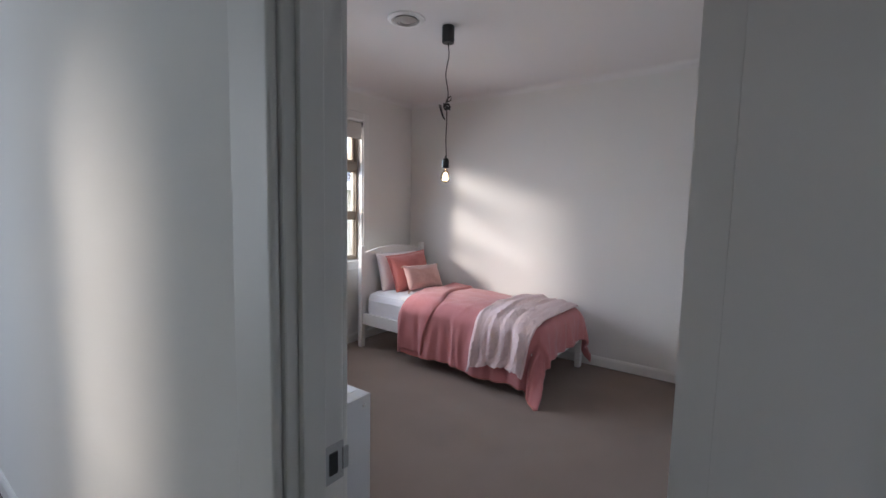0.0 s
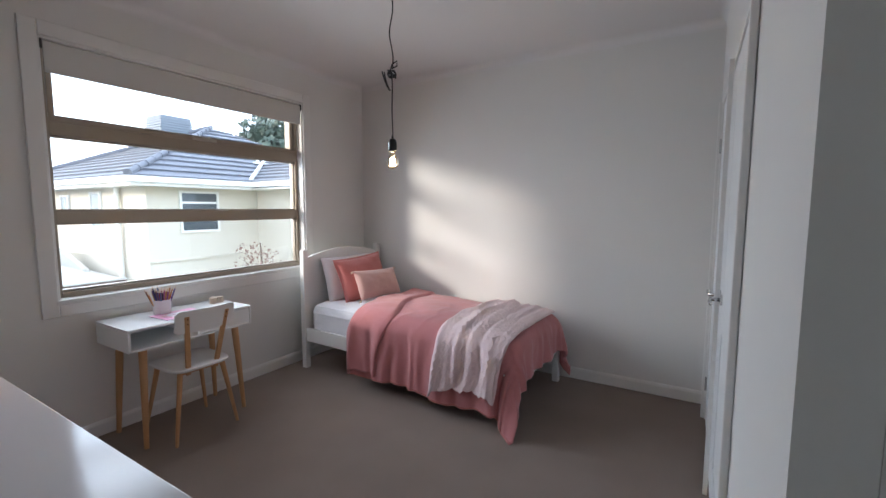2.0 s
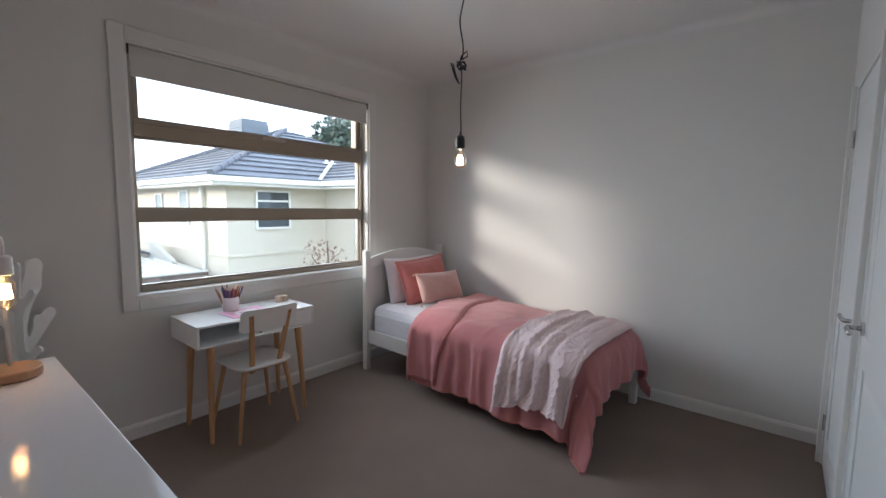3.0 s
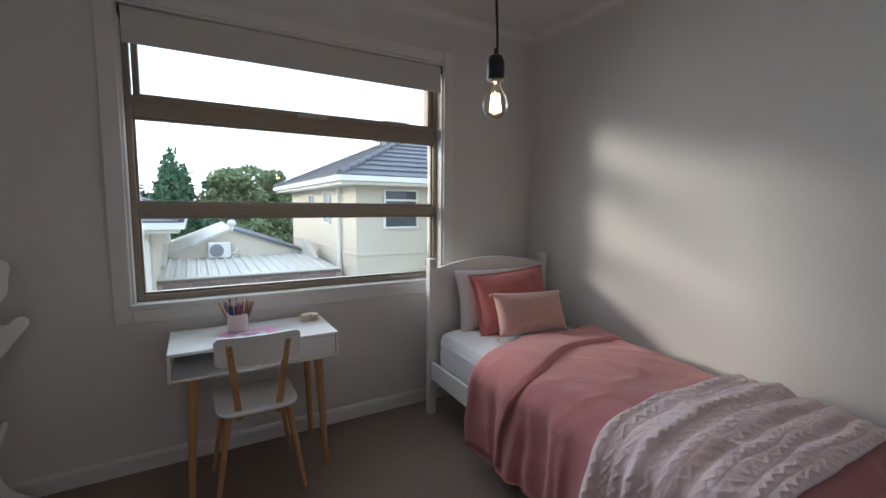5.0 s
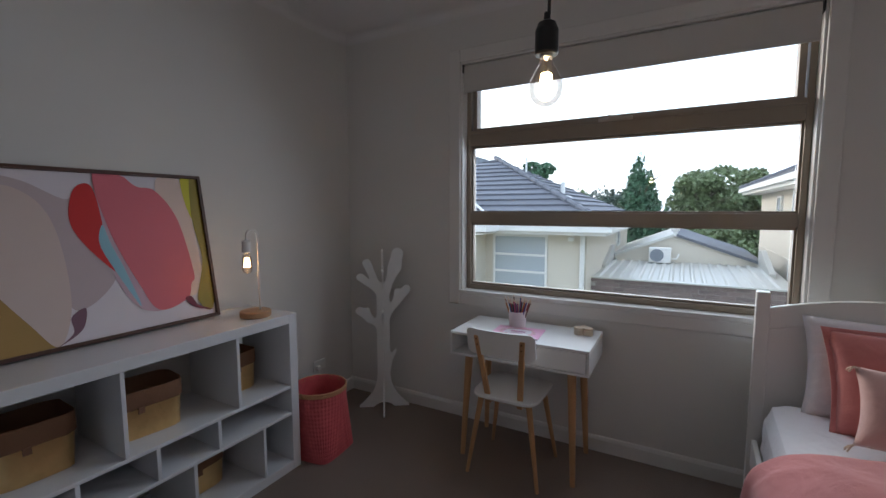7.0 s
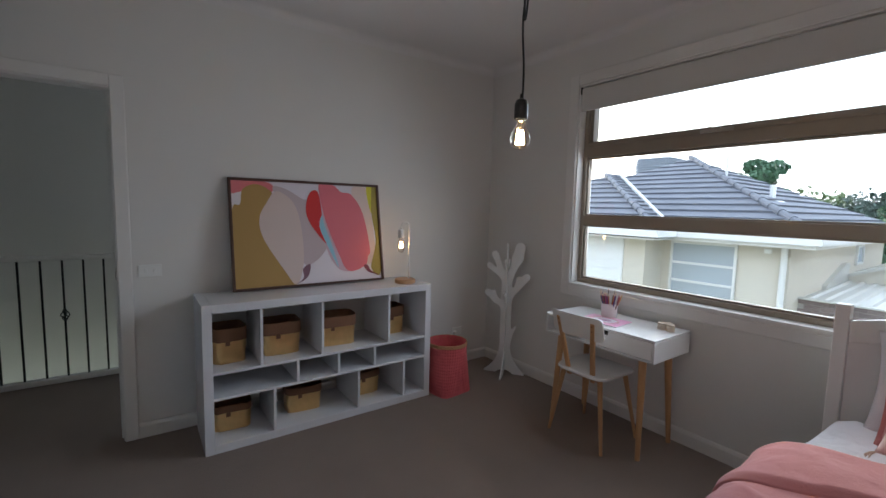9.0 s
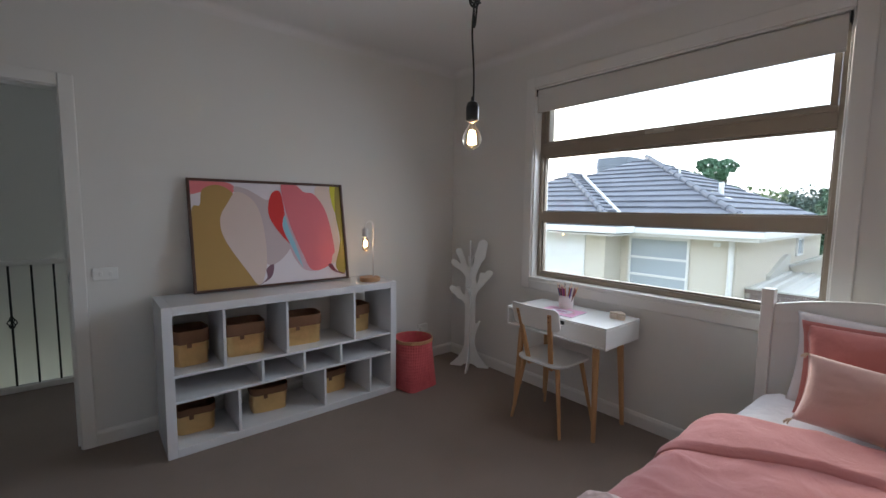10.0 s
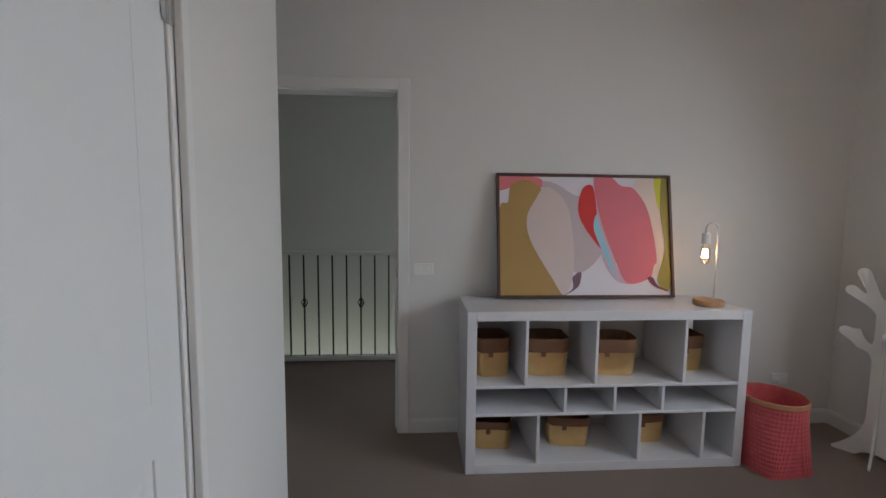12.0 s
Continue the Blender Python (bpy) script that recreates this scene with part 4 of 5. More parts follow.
def bag(at, w, d, h, cuff, turn=0.0, seed=0):
    """A folded paper storage bag: gold body, brown turned-down cuff and a small tab."""
    t = thing("storage_bag", at, "gold paper storage bag with a brown rolled cuff", "storage bag", "gold storage bags")
    m = Matrix.Translation(at) @ pose(0, 0, 0, 0, 0, turn)

    def ring(u, k, z):
        a = u * math.tau
        c, s = math.cos(a), math.sin(a)
        e = 0.42
        x = math.copysign(abs(c) ** e, c) * w / 2 * k
        y = math.copysign(abs(s) ** e, s) * d / 2 * k
        wob = 0.006 * noise.noise(Vector((c * 2 + seed * 3.7, s * 2, z * 14))) + 0.0025 * noise.noise(Vector((c * 6 + seed, s * 6, z * 40)))
        return m @ Vector((x * (1 + wob * 8 / 1.5 * 0.3) + wob, y + wob, z + (0.004 * noise.noise(Vector((c * 3, s * 3, seed))) if z > 0.05 else 0)))

    b = B()
    sheet(b, lambda u, v: ring(v, 0.96 + 0.05 * u, 0.001 + u * (h - cuff * 0.5)), 16, 40, closed=True)
    f = [ring(j / 40, 0.96, 0.001) for j in range(40)]
    b.faces.new([b.verts.new(p) for p in f])
    body = part("bag_body", b, GOLD, t, smooth=True)
    b = B()
    prof = [(1.035, h - cuff), (1.045, h - cuff + 0.004), (1.05, h - 0.006), (1.035, h), (1.0, h - 0.004), (0.9, h * 0.4), (0.86, 0.012)]
    sheet(b, lambda u, v: ring(v, *prof[round(u * 6)]), 6, 40, closed=True)
    f = [ring(j / 40, 0.86, 0.012) for j in range(40)]
    b.faces.new([b.verts.new(p) for p in f])
    part("cuff", b, KRAFT, body, "brown paper cuff", smooth=True)
    b = B()
    p = m @ Vector((w * 0.12, d / 2 * 1.06, h - cuff - 0.012))
    box(b, p.x - 0.012, p.x + 0.012, p.y - 0.002, p.y + 0.003, p.z - 0.01, p.z + 0.016)
    part("tab", b, KRAFT, t, "leather tab")


z1 = ZB + 0.008
bag((-1.275, 1.1, z1), 0.185, 0.2, 0.215, 0.08, 4, 1)
bag((-1.585, 1.1, z1), 0.235, 0.2, 0.21, 0.078, -3, 2)
bag((-1.95, 1.11, z1), 0.275, 0.2, 0.205, 0.075, -6, 3)
bag((-2.405, 1.06, z1), 0.2, 0.2, 0.205, 0.075, 3, 4)
bag((-1.29, 1.09, 0.05), 0.215, 0.19, 0.16, 0.045, -4, 5)
bag((-1.735, 1.08, 0.05), 0.235, 0.19, 0.17, 0.05, -8, 6)
bag((-2.185, 1.06, 0.05), 0.235, 0.19, 0.17, 0.05, 2, 7)

# ---- picture leaning on the wall ----
PW, PH, PT = 1.062, 0.735, 0.028
pm = Matrix.Translation((-1.857, 1.008, QZ + 0.003)) @ pose(0, 0, 0, 9.5)   # leans back to the wall
pic = thing("framed_picture", pm.translation, "large abstract print in a dark timber frame, leaning on the wall", "picture")


def pp(x, y, z):
    """x from the viewer's left edge, z up, y out of the picture."""
    return pm @ Vector((PW / 2 - x, y, z))


def pbox(bm, x0, x1, y0, y1, z0, z1):
    prism(bm, [pp(x0, y0, z0), pp(x1, y0, z0), pp(x1, y1, z0), pp(x0, y1, z0)], pp(0, 0, z1) - pp(0, 0, z0))


for x0, x1, z0, z1 in ((0, 0.016, 0, PH), (PW - 0.016, PW, 0, PH), (0.016, PW - 0.016, 0, 0.016), (0.016, PW - 0.016, PH - 0.016, PH)):
    b = B()
    pbox(b, x0, x1, 0, PT, z0, z1)
    soften(part("frame_side", b, DARKFRAME, pic, "dark walnut frame"), 0.002)
ART = {}


def art(name, col):
    if name not in ART:
        ART[name] = mat(name, col, 0.55, var=0.03, scale=9, bump=0.06, bscale=500)
    return ART[name]


b = B()
pbox(b, 0.016, PW - 0.016, 0.004, 0.012, 0.016, PH - 0.016)
canvas = part("canvas", b, art("print_lilac_white", (0.74, 0.69, 0.74)), pic, "pale lilac canvas")
IW, IH = PW - 0.032, PH - 0.032


def blob(name, col, ctrl, level):
    """A printed shape: a closed smooth curve through points given as shares of the canvas, from its left and top."""
    n, pts = len(ctrl), []
    for i in range(n):
        p0, p1, p2, p3 = (Vector(ctrl[(i + k) % n]) for k in (-1, 0, 1, 2))
        for s in range(8):
            t = s / 8
            q = 0.5 * ((2 * p1) + (p2 - p0) * t + (2 * p0 - 5 * p1 + 4 * p2 - p3) * t * t + (3 * p1 - p0 - 3 * p2 + p3) * t ** 3)
            pts.append((min(max(q.x, 0), 1), min(max(q.y, 0), 1)))
    out = [pts[0]]
    for p in pts[1:]:
        if abs(p[0] - out[-1][0]) + abs(p[1] - out[-1][1]) > 1e-4:
            out.append(p)
    b = B()
    prism(b, [pp(0.016 + x * IW, 0.0122 + level * 0.0004, PH - 0.016 - y * IH) for x, y in out], pp(0, 0.0004, 0) - pp(0, 0, 0))
    part("printed_shape", b, art(name, col), canvas)


blob("print_coral", (0.72, 0.2, 0.22), [(0, 0), (0.2, 0), (0.26, 0.06), (0.2, 0.14), (0.08, 0.1), (0, 0.12)], 0)
blob("print_ochre", (0.42, 0.26, 0.08), [(0.0, 0.3), (0.05, 0.22), (0.07, 0.08), (0.16, 0.03), (0.25, 0.12), (0.24, 0.3), (0.2, 0.42), (0.24, 0.68), (0.36, 0.97), (0.34, 1.0), (0.0, 1.0)], 1)
blob("print_mauve", (0.55, 0.45, 0.47), [(0.25, 0.06), (0.33, 0.06), (0.45, 0.16), (0.5, 0.14), (0.52, 0.3), (0.6, 0.62), (0.45, 0.82), (0.38, 0.6), (0.33, 0.3)], 2)
blob("print_blush", (0.66, 0.54, 0.5), [(0.27, 0.09), (0.36, 0.16), (0.41, 0.32), (0.43, 0.6), (0.42, 0.84), (0.37, 1.0), (0.3, 0.86), (0.18, 0.55), (0.16, 0.35), (0.21, 0.2)], 3)
blob("print_plum", (0.2, 0.1, 0.14), [(0.42, 0.85), (0.47, 0.81), (0.45, 0.93), (0.37, 1.0), (0.42, 0.94)], 4)
blob("print_lilac", (0.6, 0.42, 0.5), [(0.56, 0.1), (0.62, 0.3), (0.68, 0.75), (0.76, 0.9), (0.66, 0.86), (0.58, 0.6)], 5)
blob("print_red", (0.62, 0.02, 0.02), [(0.49, 0.1), (0.55, 0.08), (0.57, 0.3), (0.56, 0.4), (0.6, 0.62), (0.5, 0.44), (0.46, 0.28)], 6)
blob("print_sky", (0.3, 0.55, 0.66), [(0.57, 0.32), (0.59, 0.44), (0.63, 0.62), (0.67, 0.86), (0.6, 0.64), (0.55, 0.44)], 7)
blob("print_pale", (0.72, 0.58, 0.52), [(0.8, 0.06), (0.92, 0.04), (0.96, 0.62), (0.93, 0.82), (0.84, 0.84), (0.88, 0.7)], 7)
blob("print_rose", (0.68, 0.16, 0.2), [(0.56, 0.0), (0.66, 0.0), (0.72, 0.07), (0.8, 0.1), (0.88, 0.3), (0.92, 0.68), (0.9, 0.76), (0.87, 0.86), (0.74, 0.9), (0.67, 0.7), (0.59, 0.35)], 8)
blob("print_yellow", (0.62, 0.58, 0.03), [(0.92, 0.0), (0.965, 0.0), (0.96, 0.3), (0.93, 0.2)], 9)
blob("print_olive", (0.3, 0.24, 0.03), [(0.965, 0.0), (1.0, 0.0), (1.0, 0.9), (0.92, 0.88), (0.97, 0.6), (0.95, 0.3)], 10)
blob("print_wine", (0.16, 0.02, 0.05), [(0.86, 0.86), (0.89, 0.85), (0.92, 0.92), (0.99, 0.97), (0.9, 0.93)], 11)

# ---- lamp on the shelf ----
LX, LY = -2.475, 1.2
lamp = thing("table_lamp", (LX, LY, QZ), "white bent-pipe lamp on a round timber base, lit", "lamp")
b = B()
lathe(b, [(0.073, 0.0005), (0.077, 0.004), (0.077, 0.028), (0.073, 0.032), (0.0, 0.032)], (LX, LY, QZ), 32)
part("base", b, OAK, lamp, "round oak base")
b = B()
sx = LX - 0.03
pts = [(sx, LY, QZ + 0.03), (sx, LY, QZ + 0.42)]
for k in range(1, 13):
    a = k / 12 * math.pi
    pts.append((sx + 0.034 * (1 - math.cos(a)), LY, QZ + 0.42 + 0.034 * math.sin(a)))
hx = sx + 0.068
pts.append((hx, LY, QZ + 0.40))
tube(b, pts, 0.0055, 10)
part("stem", b, PORCELAIN, lamp, smooth=True)
b = B()
lathe(b, [(0.012, 0.0), (0.021, -0.006), (0.0225, -0.06), (0.019, -0.062)], (hx, LY, QZ + 0.402), 24)
part("socket", b, PORCELAIN, lamp, "white porcelain socket")


def edison(parent, at, kind):
    """A clear bulb hanging down from at, its filament and its light."""
    x, y, z = at
    if kind == "tube":
        prof = [(0.013, 0.0), (0.014, -0.012), (0.024, -0.03), (0.025, -0.085), (0.02, -0.103), (0.008, -0.112), (0.0, -0.113)]
    else:
        prof = [(0.013, 0.0), (0.0145, -0.018), (0.023, -0.032), (0.0325, -0.05), (0.0355, -0.066), (0.0325, -0.083), (0.023, -0.096), (0.011, -0.103), (0.0, -0.104)]
    b = B()
    lathe(b, prof, at, 28)
    bulb = part("bulb", b, BULBGLASS, parent, "clear glass filament bulb, lit", smooth=True)
    bulb.visible_shadow = False
    b = B()
    zc = -0.055 if kind == "tube" else -0.062
    for k in range(7):
        a = k / 7 * math.tau
        ca, sa = math.cos(a), math.sin(a)
        rod(b, (x + 0.007 * ca, y + 0.007 * sa, z + zc + 0.024), (x + 0.0125 * ca, y + 0.0125 * sa, z + zc - 0.022), 0.0042, n=8)
    part("filament", b, DIMFILAMENT if kind == "tube" else FILAMENT, bulb, "glowing filament")
    b = B()
    rod(b, (x, y, z - 0.002), (x, y, z + zc + 0.022), 0.004, 0.002, 10)
    part("stem_press", b, BULBGLASS, bulb).visible_shadow = False
    b = B()
    rod(b, (x, y, z + 0.004), (x, y, z - 0.006), 0.0135, n=20)
    part("screw_cap", b, CHROME, bulb)


edison(lamp, (hx, LY, QZ + 0.342), "tube")
for nm, at, w in (("lamp_light", (hx, LY, QZ + 0.285), 0.01), ("pendant_light", (-1.935, 2.875, 1.683), 0.1)):
    li = new(nm, bpy.data.lights.new(nm, "POINT"))
    li.data.energy, li.data.color, li.data.shadow_soft_size = w, (1.0, 0.6, 0.28), 0.012
    li.location = at

# ---- pendant ----
PX, PY = -1.935, 2.875
pend = thing("pendant_light", (PX, PY, ZC), "black cord pendant with a knotted flex and bare bulb", "pendant light")
b = B()
lathe(b, [(0.0, 0.0), (0.042, 0.0), (0.042, -0.105), (0.038, -0.11), (0.0, -0.11)], (PX, PY, ZC), 32)
part("ceiling_cup", b, BLACK, pend, "black ceiling cup")
ZBULB = 1.745
b = B()
lathe(b, [(0.0, 0.085), (0.006, 0.085), (0.007, 0.07), (0.018, 0.064), (0.0235, 0.05), (0.024, 0.004), (0.022, 0.0), (0.0, 0.0)], (PX, PY, ZBULB), 28)
part("lamp_holder", b, BLACK, pend, "black lamp holder", smooth=False)
edison(pend, (PX, PY, ZBULB), "pear")
ZK = 2.165
b = B()
pts = []
for k in range(40):
    f = k / 39
    z = (ZC - 0.11) + f * (ZK + 0.03 - (ZC - 0.11))
    pts.append((PX + 0.007 * math.sin(f * 9), PY + 0.009 * math.sin(f * 7 + 1) * math.sin(f * math.pi), z))
tube(b, pts, 0.0036, 7)
pts = []
for k in range(30):
    f = k / 29
    pts.append((PX + 0.006 * math.sin(f * 6) * (1 - f), PY - 0.004 * math.sin(f * 5), ZK - 0.02 - f * (ZK - 0.02 - ZBULB - 0.08)))
tube(b, pts, 0.0036, 7)
flex = part("flex", b, CORD, pend, "black braided flex", smooth=True)
b = B()
for ph, rr, hh, tilt in ((0, 0.022, 0.016, 0.5), (1.7, 0.018, 0.024, -0.7), (3.1, 0.025, 0.012, 1.2)):
    pts = []
    for k in range(33):
        a = k / 32 * math.tau
        v = Vector((rr * math.cos(a), rr * 0.7 * math.sin(a), hh * math.sin(a + ph)))
        v.rotate(Euler((tilt, ph, 0)))
        pts.append(Vector((PX, PY, ZK)) + v)
    tube(b, pts, 0.0038, 7)
pts = []
for k in range(41):                                # the long loop that hangs from the knot
    f = k / 40
    a = f * math.tau
    pts.append((PX - 0.022 - 0.014 * math.cos(a), PY - 0.03 - 0.012 * math.cos(a) + 0.02 * f, ZK - 0.055 + 0.065 * math.cos(a) * (0.5 + 0.5 * math.cos(a * 0.5) ** 2)))
tube(b, pts, 0.0038, 7)
pts = [(PX, PY, ZK + 0.03), (PX + 0.025, PY + 0.015, ZK + 0.045), (PX + 0.02, PY + 0.02, ZK + 0.075), (PX, PY, ZK + 0.05), (PX - 0.01, PY - 0.005, ZK + 0.01), (PX, PY, ZK - 0.02)]
tube(b, pts, 0.0038, 7)
part("knot", b, CORD, pend, "knotted loops of flex", smooth=True)

# ---- ceiling vent ----
VX, VY = -2.105, 2.63
vent = thing("ceiling_vent", (VX, VY, ZC), "round white ceiling air vent", "air vent")
b = B()
lathe(b, [(0.125, 0.0), (0.122, -0.008), (0.1, -0.014), (0.085, -0.01), (0.085, 0.0)], (VX, VY, ZC), 40)
part("rim", b, PLASTIC, vent, smooth=False)
VENTG = mat("vent_grey", (0.42, 0.4, 0.37), 0.5)
for r in (0.075, 0.055, 0.035):
    b = B()
    lathe(b, [(r, -0.004), (r + 0.004, -0.016), (r - 0.012, -0.022), (r - 0.014, -0.012)], (VX, VY, ZC), 36)
    part("cone_ring", b, VENTG, vent)
b = B()
lathe(b, [(0.0, -0.012), (0.022, -0.014), (0.024, -0.022), (0.0, -0.026)], (VX, VY, ZC), 24)
part("centre_cap", b, VENTG, vent)


# ---- tree-shaped clothes stand ----
def contour(f, x0, x1, z0, z1, step):
    """Triangle-free polygons of the area in which f(x, z) < 0, cell by cell."""
    nx, nz = int((x1 - x0) / step), int((z1 - z0) / step)
    polys = []
    val = [[f(x0 + i * step, z0 + j * step) for j in range(nz + 1)] for i in range(nx + 1)]
    for i in range(nx):
        for j in range(nz):
            c = [(i, j), (i + 1, j), (i + 1, j + 1), (i, j + 1)]
            v = [val[p][q] for p, q in c]
            if min(v) >= 0:
                continue
            poly = []
            for k in range(4):
                a, d = c[k], c[(k + 1) % 4]
                va, vd = v[k], v[(k + 1) % 4]
                if va < 0:
                    poly.append((x0 + a[0] * step, z0 + a[1] * step))
                if (va < 0) != (vd < 0):
                    t = va / (va - vd)
                    poly.append((x0 + (a[0] + (d[0] - a[0]) * t) * step, z0 + (a[1] + (d[1] - a[1]) * t) * step))
            if len(poly) >= 3:
                polys.append(poly)
    return polys


def capsule(x, z, ax, az, bx, bz, ra, rb):
    px, pz, ex, ez = x - ax, z - az, bx - ax, bz - az
    h = min(1, max(0, (px * ex + pz * ez) / (ex * ex + ez * ez)))
    return math.hypot(px - ex * h, pz - ez * h) - (ra + (rb - ra) * h)


def tree_shape(limbs):
    def f(x, z):
        trunk = abs(x) - (0.045 + 0.15 * max(0.0, (0.26 - z) / 0.26) ** 2.3)
        d = max(trunk, z - 0.9)
        for l in limbs:
            e = capsule(x, z, *l) + 0.005
            k = max(0.035 - abs(d - e), 0) / 0.035
            d = min(d, e) - k * k * 0.035 * 0.25
        hollow = math.hypot(x, (z + 0.015) * 1.6) - 0.075
        return max(d, -z, -hollow)
    return f


def plate_panel(name, limbs, parent, m, thick=0.012):
    polys = contour(tree_shape(limbs), -0.3, 0.3, 0.0, 1.22, 0.0125)
    b = B()
    seen = {}

    def vert(p, s):
        key = (round(p[0], 5), round(p[1], 5), s)
        if key not in seen:
            seen[key] = b.verts.new(m @ Vector((p[0], s * thick / 2, p[1])))
        return seen[key]

    for poly in polys:
        for s in (1, -1):
            vs = []
            for p in poly:
                q = vert(p, s)
                if q not in vs:
                    vs.append(q)
            if len(vs) >= 3:
                try:
                    b.faces.new(vs if s < 0 else vs[::-1])
                except ValueError:
                    pass
    edge = [e for e in b.edges if len(e.link_faces) == 1 and e.is_boundary]
    back = {}
    for key, v in seen.items():
        back[v] = key
    for e in edge:
        k0, k1 = back[e.verts[0]], back[e.verts[1]]
        if k0[2] == 1 and k1[2] == 1:
            b.faces.new((e.verts[0], e.verts[1], seen[(k1[0], k1[1], -1)], seen[(k0[0], k0[1], -1)]))
    return part(name, b, WHITE, parent)


SX, SY = -3.435, 1.305
stand = thing("coat_stand", (SX, SY, 0), "white tree-shaped clothes stand of two slotted panels", "coat stand")
L1 = [(0.025, 0.86, 0.085, 1.02, 0.026, 0.045), (0.085, 1.02, 0.105, 1.115, 0.045, 0.046), (0.03, 0.68, 0.165, 0.86, 0.022, 0.036), (0.09, 0.77, 0.098, 0.85, 0.014, 0.02),
      (-0.02, 0.85, -0.11, 1.05, 0.02, 0.034), (-0.05, 0.86, -0.155, 0.95, 0.016, 0.032), (-0.03, 0.6, -0.165, 0.71, 0.02, 0.033), (-0.1, 0.64, -0.11, 0.72, 0.016, 0.018),
      (0.03, 0.3, 0.085, 0.42, 0.018, 0.014)]
L2 = [(0.0, 0.9, 0.03, 1.13, 0.03, 0.024), (0.0, 0.62, 0.11, 0.72, 0.024, 0.024), (0.0, 0.85, -0.12, 0.98, 0.026, 0.026), (0.02, 0.9, 0.1, 1.0, 0.022, 0.022)]
plate_panel("panel", L1, stand, pose(SX, SY, 0, 0, 0, 125))
plate_panel("panel", L2, stand, pose(SX, SY, 0.0, 0, 0, 36))

# ---- woven basket ----
WX, WY = -2.81, 1.3
bs = thing("woven_basket", (WX, WY, 0), "red woven palm basket, empty, beside the shelf", "basket")


def weave_at(u, v, inner=False):
    """u up the side, v round; a square foot that turns into a round rim."""
    a = v * math.tau
    c, s = math.cos(a), math.sin(a)
    e = 0.36 + 0.64 * min(1, u * 1.25)
    r = 0.152 + 0.004 * u
    x, y = math.copysign(abs(c) ** e, c) * r, math.copysign(abs(s) ** e, s) * r
    i, j = u * 17, v * 48
    chk = math.cos((i + j) * math.pi) * math.cos((i - j) * math.pi)
    k = 1 + 0.016 * chk
    if inner:
        k = 0.955 + 0.01 * chk
    p = Vector((x * k, y * k, 0.002 + 0.392 * u))
    p.rotate(Euler((0, 0, radians(6))))
    return Vector((WX, WY, 0)) + p


b = B()
sheet(b, lambda u, v: weave_at(u, v), 68, 192, closed=True)
b.faces.new([b.verts.new(weave_at(0, j / 64)) for j in range(64)])
part("side", b, REDWEAVE, bs, smooth=True)
b = B()
sheet(b, lambda u, v: weave_at(0.02 + u * 0.98, v, True), 34, 96, closed=True)
f = [weave_at(0.02, j / 64, True) for j in range(64)]
b.faces.new([b.verts.new(p) for p in f])
part("lining", b, REDWEAVE, bs, smooth=True)
b = B()
pts = [weave_at(1.0, (k % 64) / 64) * 1.0 for k in range(65)]
pts = [Vector((WX, WY, p.z)) + (p - Vector((WX, WY, p.z))) * 0.985 for p in pts]
prev = None
for q in range(4):
    tube(b, [p + Vector((0, 0, -0.004 - 0.006 * q)) for p in pts], 0.0055, 6)
part("rim", b, RIMSTRAW, bs, "straw-bound rim", smooth=True)

# ---- switch and socket ----
sw = thing("light_switch", (-0.9, YS, 1.02), "white plastic light switch plate", "light switch")
b = B()
box(b, -0.96, -0.842, YS, YS + 0.008, 0.985, 1.058, 0.003)
part("plate", b, PLASTIC, sw)
for x in (-0.925, -0.88):
    b = B()
    box(b, x - 0.008, x + 0.008, YS + 0.008, YS + 0.013, 1.01, 1.034, 0.002)
    part("rocker", b, PLASTIC, sw)
so = thing("power_socket", (-3.2, YS, 0.3), "white double power socket with a lamp plug in it", "power socket")
b = B()
box(b, -3.28, -3.165, YS, YS + 0.008, 0.265, 0.34, 0.003)
part("plate", b, PLASTIC, so)
b = B()
box(b, -3.205, -3.175, YS + 0.008, YS + 0.04, 0.275, 0.31, 0.006)
plug = part("plug", b, PLASTIC, so)
b = B()
tube(b, [(-3.19, YS + 0.035, 0.28), (-3.19, YS + 0.045, 0.2), (-3.17, YS + 0.04, 0.1), (-3.1, YS + 0.05, 0.012), (-2.9, YS + 0.035, 0.006), (-2.64, YS + 0.04, 0.006)], 0.003, 6)
part("flex", b, PLASTIC, plug, smooth=True)

# ---- outside ----
RENDER_ = mat("cream_render", (0.62, 0.57, 0.48), 0.85, var=0.05, scale=1.5, bump=0.2, bscale=140, spec=0.2)
TILE = mat("slate_roof_tile", (0.125, 0.13, 0.15), 0.7, var=0.25, scale=1.4, bump=0.4, bscale=26, second=(0.075, 0.08, 0.095), per_object=0.25)
GUTTER = mat("white_gutter", (0.74, 0.73, 0.7), 0.4, var=0.03, scale=3)
BRICKM = mat("clinker_brick", (0.2, 0.15, 0.135), 0.85, var=0.25, scale=5, bump=0.3, bscale=90, second=(0.085, 0.07, 0.07), per_object=0.45)
MORTAR = mat("mortar", (0.42, 0.39, 0.35), 0.95, var=0.1, scale=20, bump=0.3, bscale=160)
ZINC = mat("pale_roof_sheet", (0.55, 0.54, 0.5), 0.45, metal=0.2, var=0.15, scale=2.5, bump=0.1, bscale=40)
DARKGLASS = mat("dark_window_glass", (0.06, 0.075, 0.09), 0.08, var=0.2, scale=1.5)
PALEGLASS = mat("curtained_window_glass", (0.4, 0.44, 0.47), 0.25, var=0.1, scale=2.0)
BARK = mat("bark", (0.12, 0.085, 0.06), 0.9, var=0.3, scale=12, bump=0.5, bscale=40)
